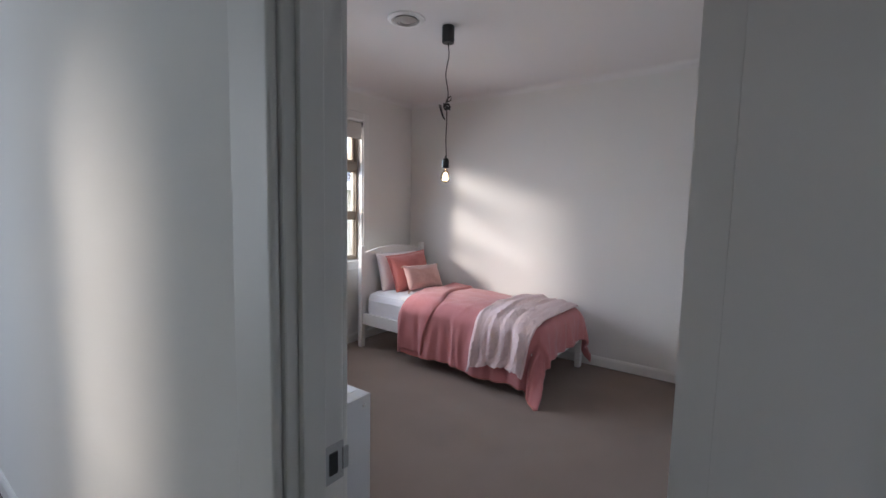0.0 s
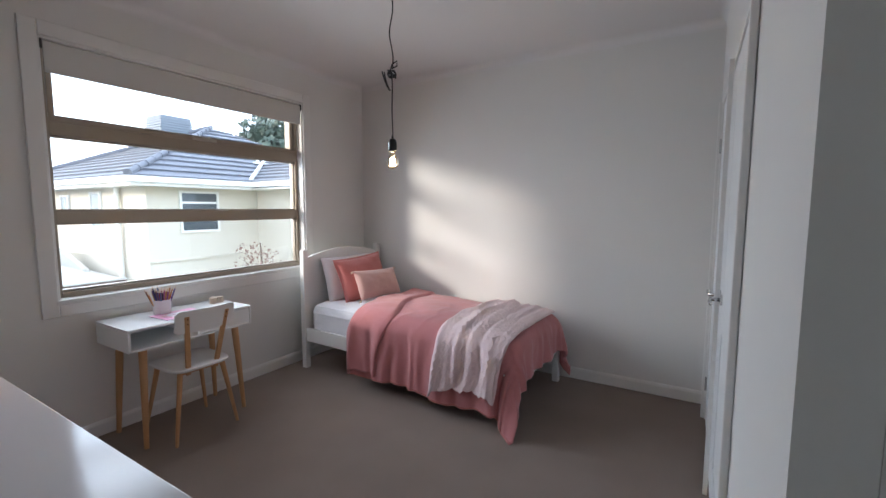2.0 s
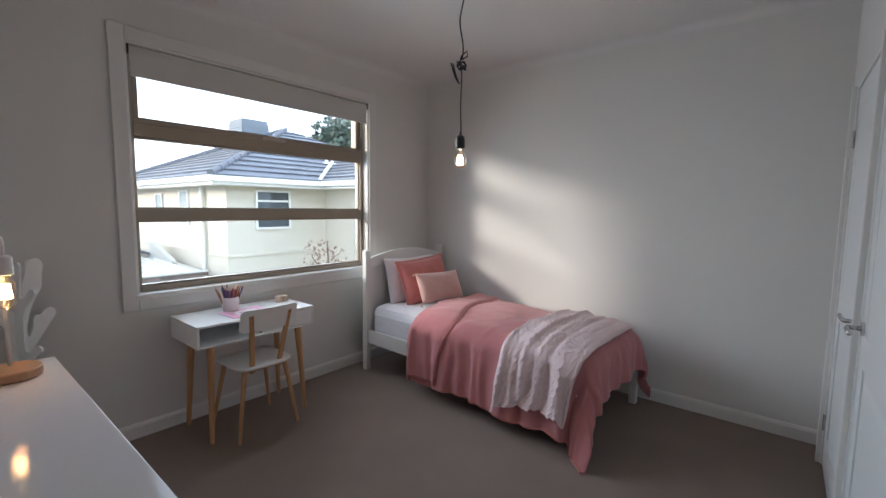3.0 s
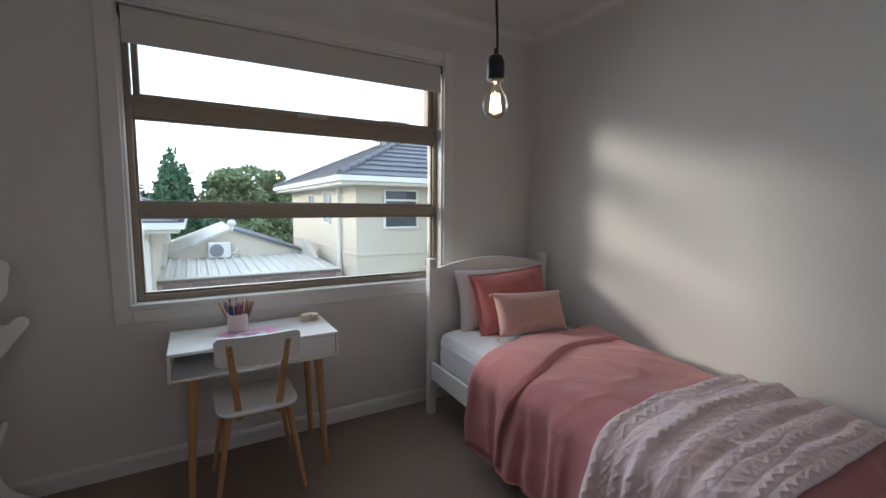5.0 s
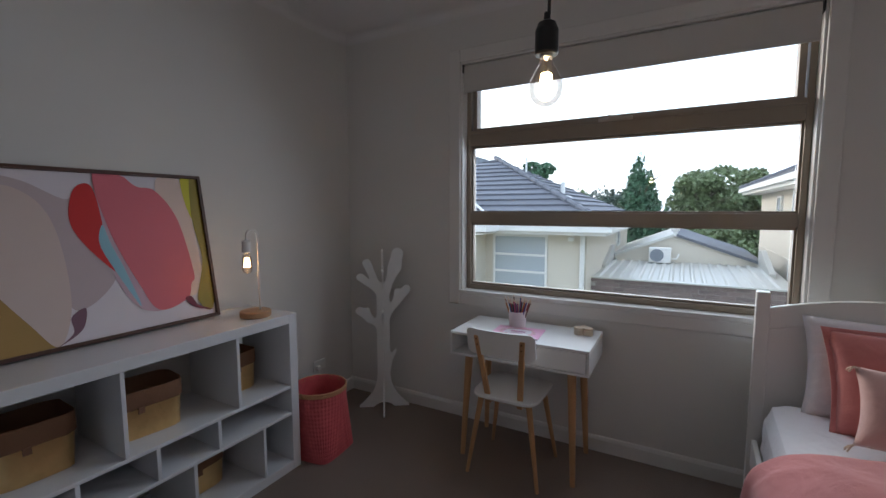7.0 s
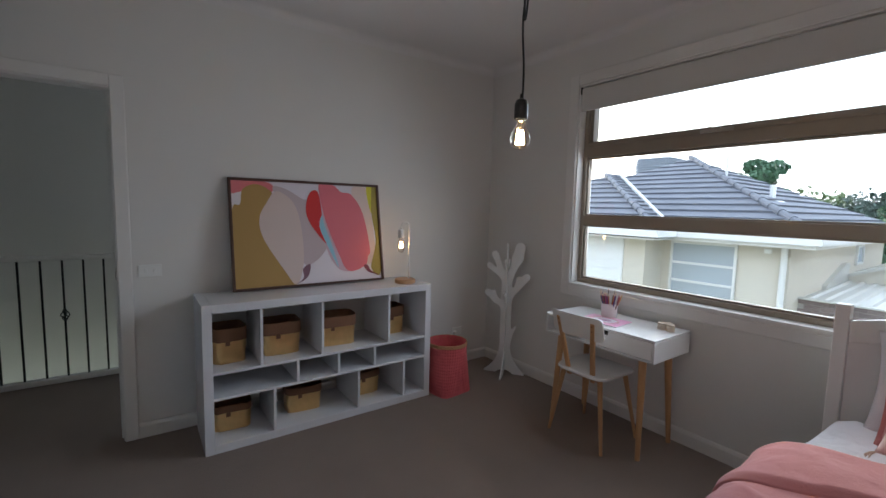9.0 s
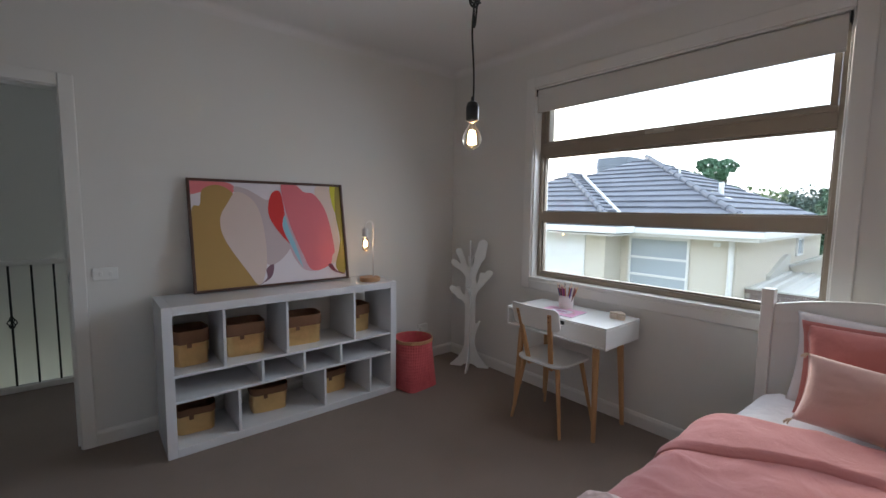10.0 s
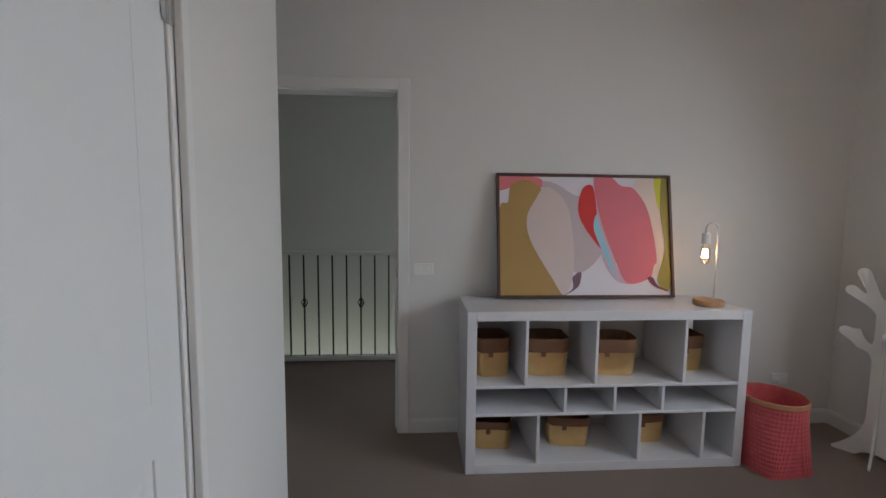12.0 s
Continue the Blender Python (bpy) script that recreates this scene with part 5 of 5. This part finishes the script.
CONIFER = mat("conifer_green", (0.06, 0.14, 0.065), 0.7, var=0.35, scale=2.5, second=(0.02, 0.05, 0.03))
LEAFY = mat("gum_leaf_green", (0.16, 0.2, 0.085), 0.65, var=0.35, scale=1.8, second=(0.075, 0.115, 0.055))
BLUEGUM = mat("blue_green_leaf", (0.07, 0.1, 0.075), 0.65, var=0.35, scale=1.8, second=(0.03, 0.05, 0.04))
RUSSET = mat("russet_leaf", (0.25, 0.13, 0.1), 0.7, var=0.35, scale=6, second=(0.12, 0.07, 0.05))
GRASS = mat("dry_lawn", (0.14, 0.15, 0.07), 0.95, var=0.35, scale=0.4, bump=0.4, bscale=9, second=(0.2, 0.18, 0.13))
COOLER = mat("grey_cooler_plastic", (0.2, 0.22, 0.25), 0.6, var=0.1, scale=4)

b = B()
sheet(b, lambda u, v: Vector((-900 + 1800 * u, -900 + 1800 * v, -3.0)), 24, 24)
setting("ground", b, GRASS, "dry suburban ground around the houses", "ground")


def roof_plane(parent, e0, e1, t0, t1, course=0.32, lip=0.045):
    """One slope of overlapping tile courses from the eave e0-e1 up to t0-t1."""
    e0, e1, t0, t1 = (Vector(p) for p in (e0, e1, t0, t1))
    up = ((t0 + t1) / 2 - (e0 + e1) / 2)
    n = max(1, round(up.length / course))
    nrm = (e1 - e0).cross(up).normalized()
    if nrm.z < 0:
        nrm = -nrm
    for i in range(n):
        f, g = i / n, min(1.0, (i + 1.08) / n)
        a0, a1, c0, c1 = e0.lerp(t0, f), e1.lerp(t1, f), e0.lerp(t0, g), e1.lerp(t1, g)
        b = B()
        L = (a1 - a0).length
        m = max(1, round(L / 0.33))
        low, top = [], []
        for k in range(m + 1):
            w = nrm * (lip + (0.006 if k % 2 else 0.0))
            low.append((b.verts.new(a0.lerp(a1, k / m)), b.verts.new(a0.lerp(a1, k / m) + w)))
            top.append(b.verts.new(c0.lerp(c1, k / m) + nrm * 0.004) if (c1 - c0).length > 0.02 or k == 0 else top[0])
        for k in range(m):
            b.faces.new((low[k][0], low[k + 1][0], low[k + 1][1], low[k][1]))
            if top[k] is top[k + 1]:
                b.faces.new((low[k][1], low[k + 1][1], top[k]))
            else:
                b.faces.new((low[k][1], low[k + 1][1], top[k + 1], top[k]))
        part("tile_course", b, TILE, parent)


def capping(parent, p0, p1, r=0.07, m=TILE):
    """Overlapping ridge caps along a hip or ridge."""
    p0, p1 = Vector(p0), Vector(p1)
    n = max(2, round((p1 - p0).length / 0.38))
    b = B()
    for k in range(n):
        rod(b, p0.lerp(p1, k / n), p0.lerp(p1, (k + 1.08) / n), r * 1.12, r * 0.9, 10)
    part("ridge_capping", b, m, parent)


def far_window(parent, axis, at, lo, hi, z0, z1, rails=(), m=DARKGLASS, out=1):
    """A framed window on a wall that stands at 'at' along axis."""
    w = part("window", frame_bm(axis, at, lo, hi, z0, z1, rails, out), GUTTER, parent)
    b = B()
    wallbox(b, axis, at, out * 0.006, out * 0.018, lo + 0.03, hi - 0.03, z0 + 0.03, z1 - 0.03)
    part("glass", b, m, w)
    return w


def wallbox(bm, axis, at, o0, o1, lo, hi, z0, z1):
    if axis == "x":
        box(bm, min(at + o0, at + o1), max(at + o0, at + o1), lo, hi, z0, z1)
    else:
        box(bm, lo, hi, min(at + o0, at + o1), max(at + o0, at + o1), z0, z1)


def frame_bm(axis, at, lo, hi, z0, z1, rails, out):
    b = B()
    t = 0.045
    for l, h, a, c in ((lo, lo + t, z0, z1), (hi - t, hi, z0, z1), (lo + t, hi - t, z0, z0 + t), (lo + t, hi - t, z1 - t, z1)) + tuple((lo + t, hi - t, r, r + t) for r in rails):
        wallbox(b, axis, at, out * 0.002, out * 0.05, l, h, a, c)
    return b


def eaves(parent, x0, x1, y0, y1, z):
    """Soffit, fascia and gutter round a roof's foot."""
    b = B()
    box(b, x0 + 0.06, x1 - 0.06, y0 + 0.06, y1 - 0.06, z - 0.16, z - 0.13)
    part("soffit", b, GUTTER, parent)
    for a, c, d, e in ((x0, x1, y0, y0 + 0.06), (x0, x1, y1 - 0.06, y1), (x0, x0 + 0.06, y0 + 0.06, y1 - 0.06), (x1 - 0.06, x1, y0 + 0.06, y1 - 0.06)):
        b = B()
        box(b, a, c, d, e, z - 0.17, z - 0.005)
        f_ = part("fascia", b, GUTTER, parent)
    for a, c, d, e in ((x0 - 0.09, x1 + 0.09, y0 - 0.09, y0), (x0 - 0.09, x1 + 0.09, y1, y1 + 0.09), (x0 - 0.09, x0, y0, y1), (x1, x1 + 0.09, y0, y1)):
        b = B()
        box(b, a, c, d, e, z - 0.1, z + 0.01)
        part("gutter", b, GUTTER, parent)


def downpipe(parent, x, y, z1, z0=-3.0):
    b = B()
    rod(b, (x, y, z0), (x, y, z1), 0.05, n=12)
    part("downpipe", b, GUTTER, parent)


def cooler(parent, x, y, z, w=0.95, h=0.55):
    b = B()
    for k in range(7):
        f = k / 7
        s = w / 2 * (0.92 + 0.08 * math.sin(f * math.pi))
        box(b, x - s, x + s, y - s, y + s, z + h * f, z + h * (f + 0.105))
    box(b, x - w * 0.44, x + w * 0.44, y - w * 0.44, y + w * 0.44, z - 0.02, z + h)
    prism(b, [(x - w * 0.46, y - w * 0.46, z + h + 0.001), (x + w * 0.46, y - w * 0.46, z + h + 0.001), (x + w * 0.46, y + w * 0.46, z + h + 0.001), (x - w * 0.46, y + w * 0.46, z + h + 0.001)], (0, 0, 0.05))
    c = part("roof_cooler", b, COOLER, parent, "grey evaporative cooler")
    b = B()
    box(b, x - w * 0.3, x + w * 0.3, y - w * 0.3, y + w * 0.3, z - 0.7, z - 0.02)
    part("duct", b, COOLER, c)


# house to the north-west
ha = thing("house", (-9.38, 4.85, -3.0), "cream rendered two-storey house with a dark hipped tile roof", "house")
b = B()
box(b, -16.2, -9.38, 4.85, 12.0, -3.0, 1.84)
part("wall", b, RENDER_, ha)
b = B()
box(b, -9.379, -6.6, 7.36, 12.0, -3.0, 1.84)
part("wall", b, RENDER_, ha)
b = B()
box(b, -16.2, -9.355, 4.828, 4.849, 0.26, 0.31)
box(b, -9.379, -9.355, 4.85, 7.359, 0.26, 0.31)
part("string_course", b, RENDER_, ha)
eaves(ha, -16.65, -8.93, 4.4, 12.4, 1.98)
pk = (-12.79, 8.3, 3.78)
roof_plane(ha, (-8.9, 4.36, 1.98), (-8.9, 12.4, 1.98), pk, (-12.79, 8.5, 3.78))
roof_plane(ha, (-16.7, 4.36, 1.98), (-8.9, 4.36, 1.98), pk, pk)
capping(ha, (-8.9, 4.36, 2.03), (pk[0], pk[1], pk[2] + 0.05))
capping(ha, (-16.7, 4.36, 2.03), (pk[0], pk[1], pk[2] + 0.05))
# east wing and its valley
roof_plane(ha, (-5.9, 6.9, 1.98), (-8.9, 6.9, 1.98), (-8.3, 9.3, 3.1), (-11.3, 9.3, 3.1))
b = B()
tube(b, [(-8.92, 6.88, 2.04), (-11.2, 9.2, 3.12)], 0.05, 6)
part("valley_flashing", b, GUTTER, ha, "white valley flashing")
b = B()
box(b, -8.84, -5.9, 6.81, 6.9, 1.88, 1.99)
box(b, -8.93, -5.9, 6.9, 7.36, 1.82, 1.85)
part("gutter", b, GUTTER, ha)
far_window(ha, "x", -9.38, 5.48, 6.34, 0.86, 1.75, (1.26, 1.48))
far_window(ha, "y", 4.85, -11.9, -11.35, 0.9, 1.75, (1.3,), PALEGLASS, -1)
far_window(ha, "y", 4.85, -13.6, -13.1, 1.1, 1.7, (), PALEGLASS, -1)
downpipe(ha, -10.45, 4.78, 1.83)
cooler(ha, -13.6, 7.5, 3.5, 0.9, 0.5)
b = B()
rod(b, (-10.2, 8.0, 2.5), (-10.2, 8.0, 2.95), 0.045)
part("flue", b, GUTTER, ha, "white roof flue")
b = B()
box(b, -10.4, -10.0, 7.8, 8.2, 2.56, 2.6)
part("flue_flashing", b, GUTTER, ha)

ha.location += Vector((-0.58, 0.36, 0.03))

# house to the south-west
hb2 = thing("house", (-9.56, 1.35, -3.0), "cream rendered house with a slate-grey hipped tile roof", "house")
b = B()
box(b, -17.0, -9.56, -6.0, 1.35, -3.0, 0.94)
part("wall", b, RENDER_, hb2)
b = B()
box(b, -9.559, -8.88, -6.0, -0.86, -3.0, 0.94)
part("wall", b, RENDER_, hb2)
for k in range(14):
    b = B()
    prism(b, [(-8.879, -5.9, -0.75 + 0.12 * k), (-8.84, -5.9, -0.75 + 0.12 * k), (-8.865, -5.9, -0.63 + 0.12 * k), (-8.879, -5.9, -0.63 + 0.12 * k)], (0, 4.57, 0))
    part("weatherboard", b, GUTTER, hb2)
eaves(hb2, -17.4, -9.13, -6.4, 1.78, 1.08)
EZ, PB = 1.08, (-13.28, -2.15, 2.98)
roof_plane(hb2, (-9.1, -6.45, EZ), (-9.1, 1.82, EZ), PB, PB)
roof_plane(hb2, (-9.1, 1.82, EZ), (-17.45, 1.82, EZ), PB, PB)
capping(hb2, (-9.1, 1.82, EZ + 0.05), (PB[0], PB[1], PB[2] + 0.05))
wp = (-11.26, -3.45, 2.42)
roof_plane(hb2, (-8.4, -6.5, EZ + 0.03), (-8.4, -0.41, EZ + 0.03), wp, wp)
roof_plane(hb2, (-8.4, -0.41, EZ + 0.03), (-9.1, -0.41, EZ + 0.03), wp, (-11.96, -3.45, 2.42))
capping(hb2, (-8.4, -0.41, EZ + 0.08), (wp[0], wp[1], wp[2] + 0.05))
capping(hb2, (wp[0], wp[1], wp[2] + 0.03), (-12.0, -3.45, 2.45))
b = B()
tube(b, [(-9.08, -0.43, EZ + 0.06), (-11.9, -3.39, 2.48)], 0.05, 6)
part("valley_flashing", b, GUTTER, hb2, "white valley flashing")
for x0, x1, y0, y1, z0, z1 in ((-8.4, -8.31, -6.5, -0.33, EZ - 0.1, EZ + 0.03), (-9.04, -8.4, -0.41, -0.33, EZ - 0.1, EZ + 0.03)):
    b = B()
    box(b, x0, x1, y0, y1, z0, z1)
    part("gutter", b, GUTTER, hb2)
b = B()
box(b, -9.13, -8.4, -6.4, -0.43, EZ - 0.16, EZ - 0.13)
part("soffit", b, GUTTER, hb2)
far_window(hb2, "x", -9.56, -0.66, 0.56, -0.95, 0.88, (-0.3, 0.05, 0.42), PALEGLASS)
far_window(hb2, "y", 1.35, -14.6, -14.0, 0.35, 0.8, (), PALEGLASS)
downpipe(hb2, -9.5, 1.28, 0.95)
cooler(hb2, -14.7, -3.75, 2.62, 1.15, 0.55)
for x, y, z, h, r in ((-12.5, -0.9, 2.3, 0.6, 0.03), (-11.9, 0.29, 1.76, 0.36, 0.06)):
    b = B()
    rod(b, (x, y, z), (x, y, z + h), r)
    fl = part("flue", b, GUTTER, hb2, "white roof flue")
    b = B()
    prism(b, [(x - 0.2, y - 0.2, z + 0.13), (x + 0.2, y - 0.2, z + 0.13), (x + 0.2, y + 0.2, z - 0.05), (x - 0.2, y + 0.2, z - 0.05)], (0, 0, 0.03))
    part("flue_flashing", b, GUTTER, fl)
b = B()
box(b, -9.45, -9.36, 1.02, 1.12, 0.78, 0.86, 0.01)
part("sensor_lamp", b, GUTTER, hb2)

hb2.location += Vector((-0.4, 0.14, 0))

# garage between them
ga = thing("garage", (-10.5, 1.4, -3.0), "brick garage with a pale ribbed metal roof", "garage")
GY0, GY1 = 1.38, 4.98
b = B()
box(b, -13.5, -10.52, GY0, GY1, -3.0, -0.03)
part("wall", b, MORTAR, ga)
b = B()
box(b, -10.58, -10.44, GY0, GY1, 0.0, 0.03)
part("coping", b, ZINC, ga)
b = B()
prism(b, [(-10.58, GY0, -0.028), (-13.5, GY0, 0.06), (-13.5, GY1, 0.06), (-10.58, GY1, -0.028)], (0, 0, 0.02))
sheet_roof = part("roof", b, ZINC, ga)
for k in range(17):
    y = GY0 + 0.1 + k * 0.2
    b = B()
    prism(b, [(-10.6, y, -0.009), (-10.6, y + 0.03, 0.03), (-10.6, y + 0.075, 0.03), (-10.6, y + 0.105, -0.009)], (-2.9, 0, 0.088))
    part("roof_rib", b, ZINC, sheet_roof)
b = B()
prism(b, [(-13.5, 1.5, -0.1), (-13.5, 4.83, -0.1), (-13.5, 4.83, 0.16), (-13.5, 2.95, 0.78), (-13.5, 1.5, 0.22)], (-0.15, 0, 0))
part("gable_wall", b, RENDER_, ga)
for y0, z0, y1, z1 in ((1.35, 0.2, 2.95, 0.85), (4.95, 0.14, 2.95, 0.85)):
    b = B()
    prism(b, [(-13.4, y0, z0), (-13.4, y1, z1), (-13.4, y1, z1 - 0.07), (-13.4, y0, z0 - 0.07)], (-5.0, 0, 0))
    part("roof", b, ZINC if y0 < 2 else TILE, ga)
for y0, y1 in ((1.38, 1.5), (4.72, 4.83)):
    b = B()
    prism(b, [(-11.9, y0, 0.02), (-13.5, y0, 0.05), (-13.5, y0, 0.5), (-13.2, y0, 0.5), (-11.9, y0, 0.12)], (0, y1 - y0, 0))
    part("parapet", b, ZINC, ga)
b = B()
lathe(b, [(0.06, 0.0), (0.06, 0.12), (0.1, 0.14), (0.11, 0.2), (0.08, 0.26), (0.0, 0.28)], (-13.45, 2.95, 0.78), 16)
part("turbine_vent", b, GUTTER, ga, "white turbine vent")
me_br = None
for r in range(11):
    for k in range(15):
        y = GY0 + 0.01 + (k + (0.5 if r % 2 else 0.0)) * 0.24
        if y + 0.23 > GY1:
            continue
        if me_br is None:
            b = B()
            box(b, -0.05, 0.0, 0, 0.228, -0.038, 0.038)
            o = part("brick", b, BRICKM, ga)
            me_br = o.data
        else:
            o = new("brick", me_br)
            o.parent = ga
        o.matrix_parent_inverse = Matrix.Translation(-ga.location)
        o.location = (-10.5 + 0.004 * math.sin(r * 7 + k * 3), y, -0.045 - 0.086 * r)
ac = thing("air_conditioner", (-13.2, 2.6, 0.05), "white outdoor air-conditioner unit on the garage roof", "air conditioner")
b = B()
box(b, -13.42, -13.12, 2.37, 2.88, 0.1, 0.48, 0.015)
case = part("casing", b, GUTTER, ac)
b = B()
rod(b, (-13.12, 2.56, 0.29), (-13.105, 2.56, 0.29), 0.16, n=28)
part("fan_grille", b, COOLER, case)
b = B()
box(b, -13.4, -13.14, 2.42, 2.46, 0.03, 0.1)
box(b, -13.4, -13.14, 2.79, 2.83, 0.03, 0.1)
part("feet", b, COOLER, ac)
b = B()
tube(b, [(-13.25, 2.88, 0.2), (-13.25, 3.0, 0.2), (-13.3, 3.05, 0.3), (-13.45, 3.05, 0.3)], 0.02, 8)
part("pipe", b, GUTTER, ac)


for o in (ga, ac):
    o.location += Vector((-0.1, 0.07, -0.05))


# ---- trees ----
def leaves(name, blobs, material, parent, count, size, seed, cone=None):
    """Many small leaf clumps, scattered near the shells of uneven blobs (centre, radii)."""
    rng = np.random.default_rng(seed)
    V, F = [], []
    weights = np.array([r[0] * r[1] + r[1] * r[2] for _, r in blobs])
    pick = rng.choice(len(blobs), count, p=weights / weights.sum())
    for k in pick:
        c, r = blobs[k]
        d = rng.normal(size=3)
        d /= np.linalg.norm(d)
        q = rng.uniform(0.55, 1.06) ** 0.6
        p = np.array(c) + d * np.array(r) * q * (1 + 0.22 * noise.noise(Vector((d[0] * 3 + k, d[1] * 3, d[2] * 3))))
        s = size * rng.uniform(0.5, 1.3)
        a = rng.normal(size=3)
        a /= np.linalg.norm(a)
        e = np.cross(a, d + rng.normal(size=3) * 0.6)
        e /= max(1e-6, np.linalg.norm(e))
        i = len(V)
        V += [tuple(p - a * s), tuple(p + e * s * 0.55), tuple(p + a * s), tuple(p - e * s * 0.55 + d * s * 0.2)]
        F.append((i, i + 1, i + 2, i + 3))
    me = bpy.data.meshes.new(name)
    me.from_pydata(V, [], F)
    me.materials.append(material)
    o = new(name, me)
    o.parent = parent
    o.matrix_parent_inverse = Matrix.Translation(-parent.location)
    return o


def tree(x, y, top, width, label, material, seed, form="round", count=2600, size=0.16, low=0.25):
    t = thing("tree", (x, y, -3.0), label, "tree")
    rng = random.Random(seed)
    h = top + 3.0
    b = B()
    tube_r = max(0.1, width * 0.055)
    rod(b, (x, y, -3.0), (x + 0.1, y, -3.0 + h * 0.55), tube_r, tube_r * 0.55, 10)
    rod(b, (x + 0.1, y, -3.0 + h * 0.55), (x, y, -3.0 + h * 0.93), tube_r * 0.55, tube_r * 0.12, 8)
    for k in range(9):
        a, f = rng.uniform(0, math.tau), rng.uniform(0.4, 0.8)
        p = Vector((x + 0.07, y, -3.0 + h * f))
        rod(b, p, p + Vector((math.cos(a) * width * 0.33, math.sin(a) * width * 0.33, h * rng.uniform(0.05, 0.16))), tube_r * 0.3, tube_r * 0.06, 6)
    part("trunk", b, BARK, t)
    blobs = []
    if form == "cone":
        for k in range(22):
            f = (k + 0.5) / 22
            z = -3.0 + h * (low + (1 - low) * f)
            r = width / 2 * (1 - f) ** 0.7 + 0.1
            for q in range(4 if f < 0.85 else 1):
                a = q * math.pi / 2 + k * 0.9
                blobs.append(((x + r * 0.45 * math.cos(a), y + r * 0.45 * math.sin(a), z), (r * 0.62, r * 0.62, h * 0.06)))
    else:
        for k in range(26):
            a, rr = rng.uniform(0, math.tau), math.sqrt(rng.random()) * 0.36
            f = rng.uniform(low, 0.92)
            sh_ = 1 - 0.65 * abs(f - 0.6)
            s = width * rng.uniform(0.12, 0.22)
            blobs.append(((x + width * rr * sh_ * math.cos(a), y + width * rr * sh_ * math.sin(a), -3.0 + h * f), (s, s, s * rng.uniform(0.55, 0.8))))
    leaves("crown", blobs, material, t, count, size, seed)
    return t


tree(-21.3, 1.55, 3.6, 2.9, "dark green conical conifer behind the garage", CONIFER, 3, "cone", 36000, 0.095, 0.12)
tree(-25.0, 4.0, 3.3, 3.9, "leafy mid-green tree behind the garage", LEAFY, 5, count=14000, size=0.11)
tree(-27.0, 6.2, 3.5, 3.8, "tall leafy gum tree beyond the roofs", LEAFY, 8, count=12000, size=0.12)
tree(-29.0, 3.3, 3.1, 2.6, "dark leafy tree beyond the garage", CONIFER, 11, count=2600, size=0.15)
tree(-36.0, -1.6, 3.1, 4.6, "open-crowned gum tree far beyond the roofs", BLUEGUM, 13, count=1500, size=0.17, low=0.7)
tree(-30.0, -5.7, 4.9, 3.4, "dark pine rising behind a tiled roof", CONIFER, 17, "round", 6000, 0.16, 0.45)
tree(-25.0, 19.6, 8.0, 6.5, "tall blue-green gum tree behind a tiled roof", BLUEGUM, 19, count=9000, size=0.2, low=0.45)
tree(-34.0, 9.5, 3.2, 5.5, "broad leafy tree in the distance", LEAFY, 23, count=2600, size=0.2)
tree(-21.0, 2.6, 0.95, 2.4, "clipped dark shrub behind the garage", CONIFER, 29, count=2600, size=0.12, low=0.35)
tree(-22.6, 0.1, 0.9, 2.2, "dark shrub beside the neighbouring house", CONIFER, 31, count=2000, size=0.12, low=0.35)
tree(-22.0, 4.6, 0.9, 2.4, "leafy shrub behind the garage", LEAFY, 37, count=2200, size=0.12, low=0.35)
tree(-8.55, 6.75, 0.95, 1.3, "small russet-leaved tree beside a rendered wall", RUSSET, 41, count=420, size=0.035, low=0.72)
for k in range(9):
    tree(-60 - 7 * (k % 3), -32 + 9.5 * k, 3.2 + (k * 37 % 5) * 0.35, 9.0, "distant leafy trees along the skyline", BLUEGUM if k % 2 else LEAFY, 50 + k, count=1100, size=0.42, low=0.3)["group"] = "skyline trees"
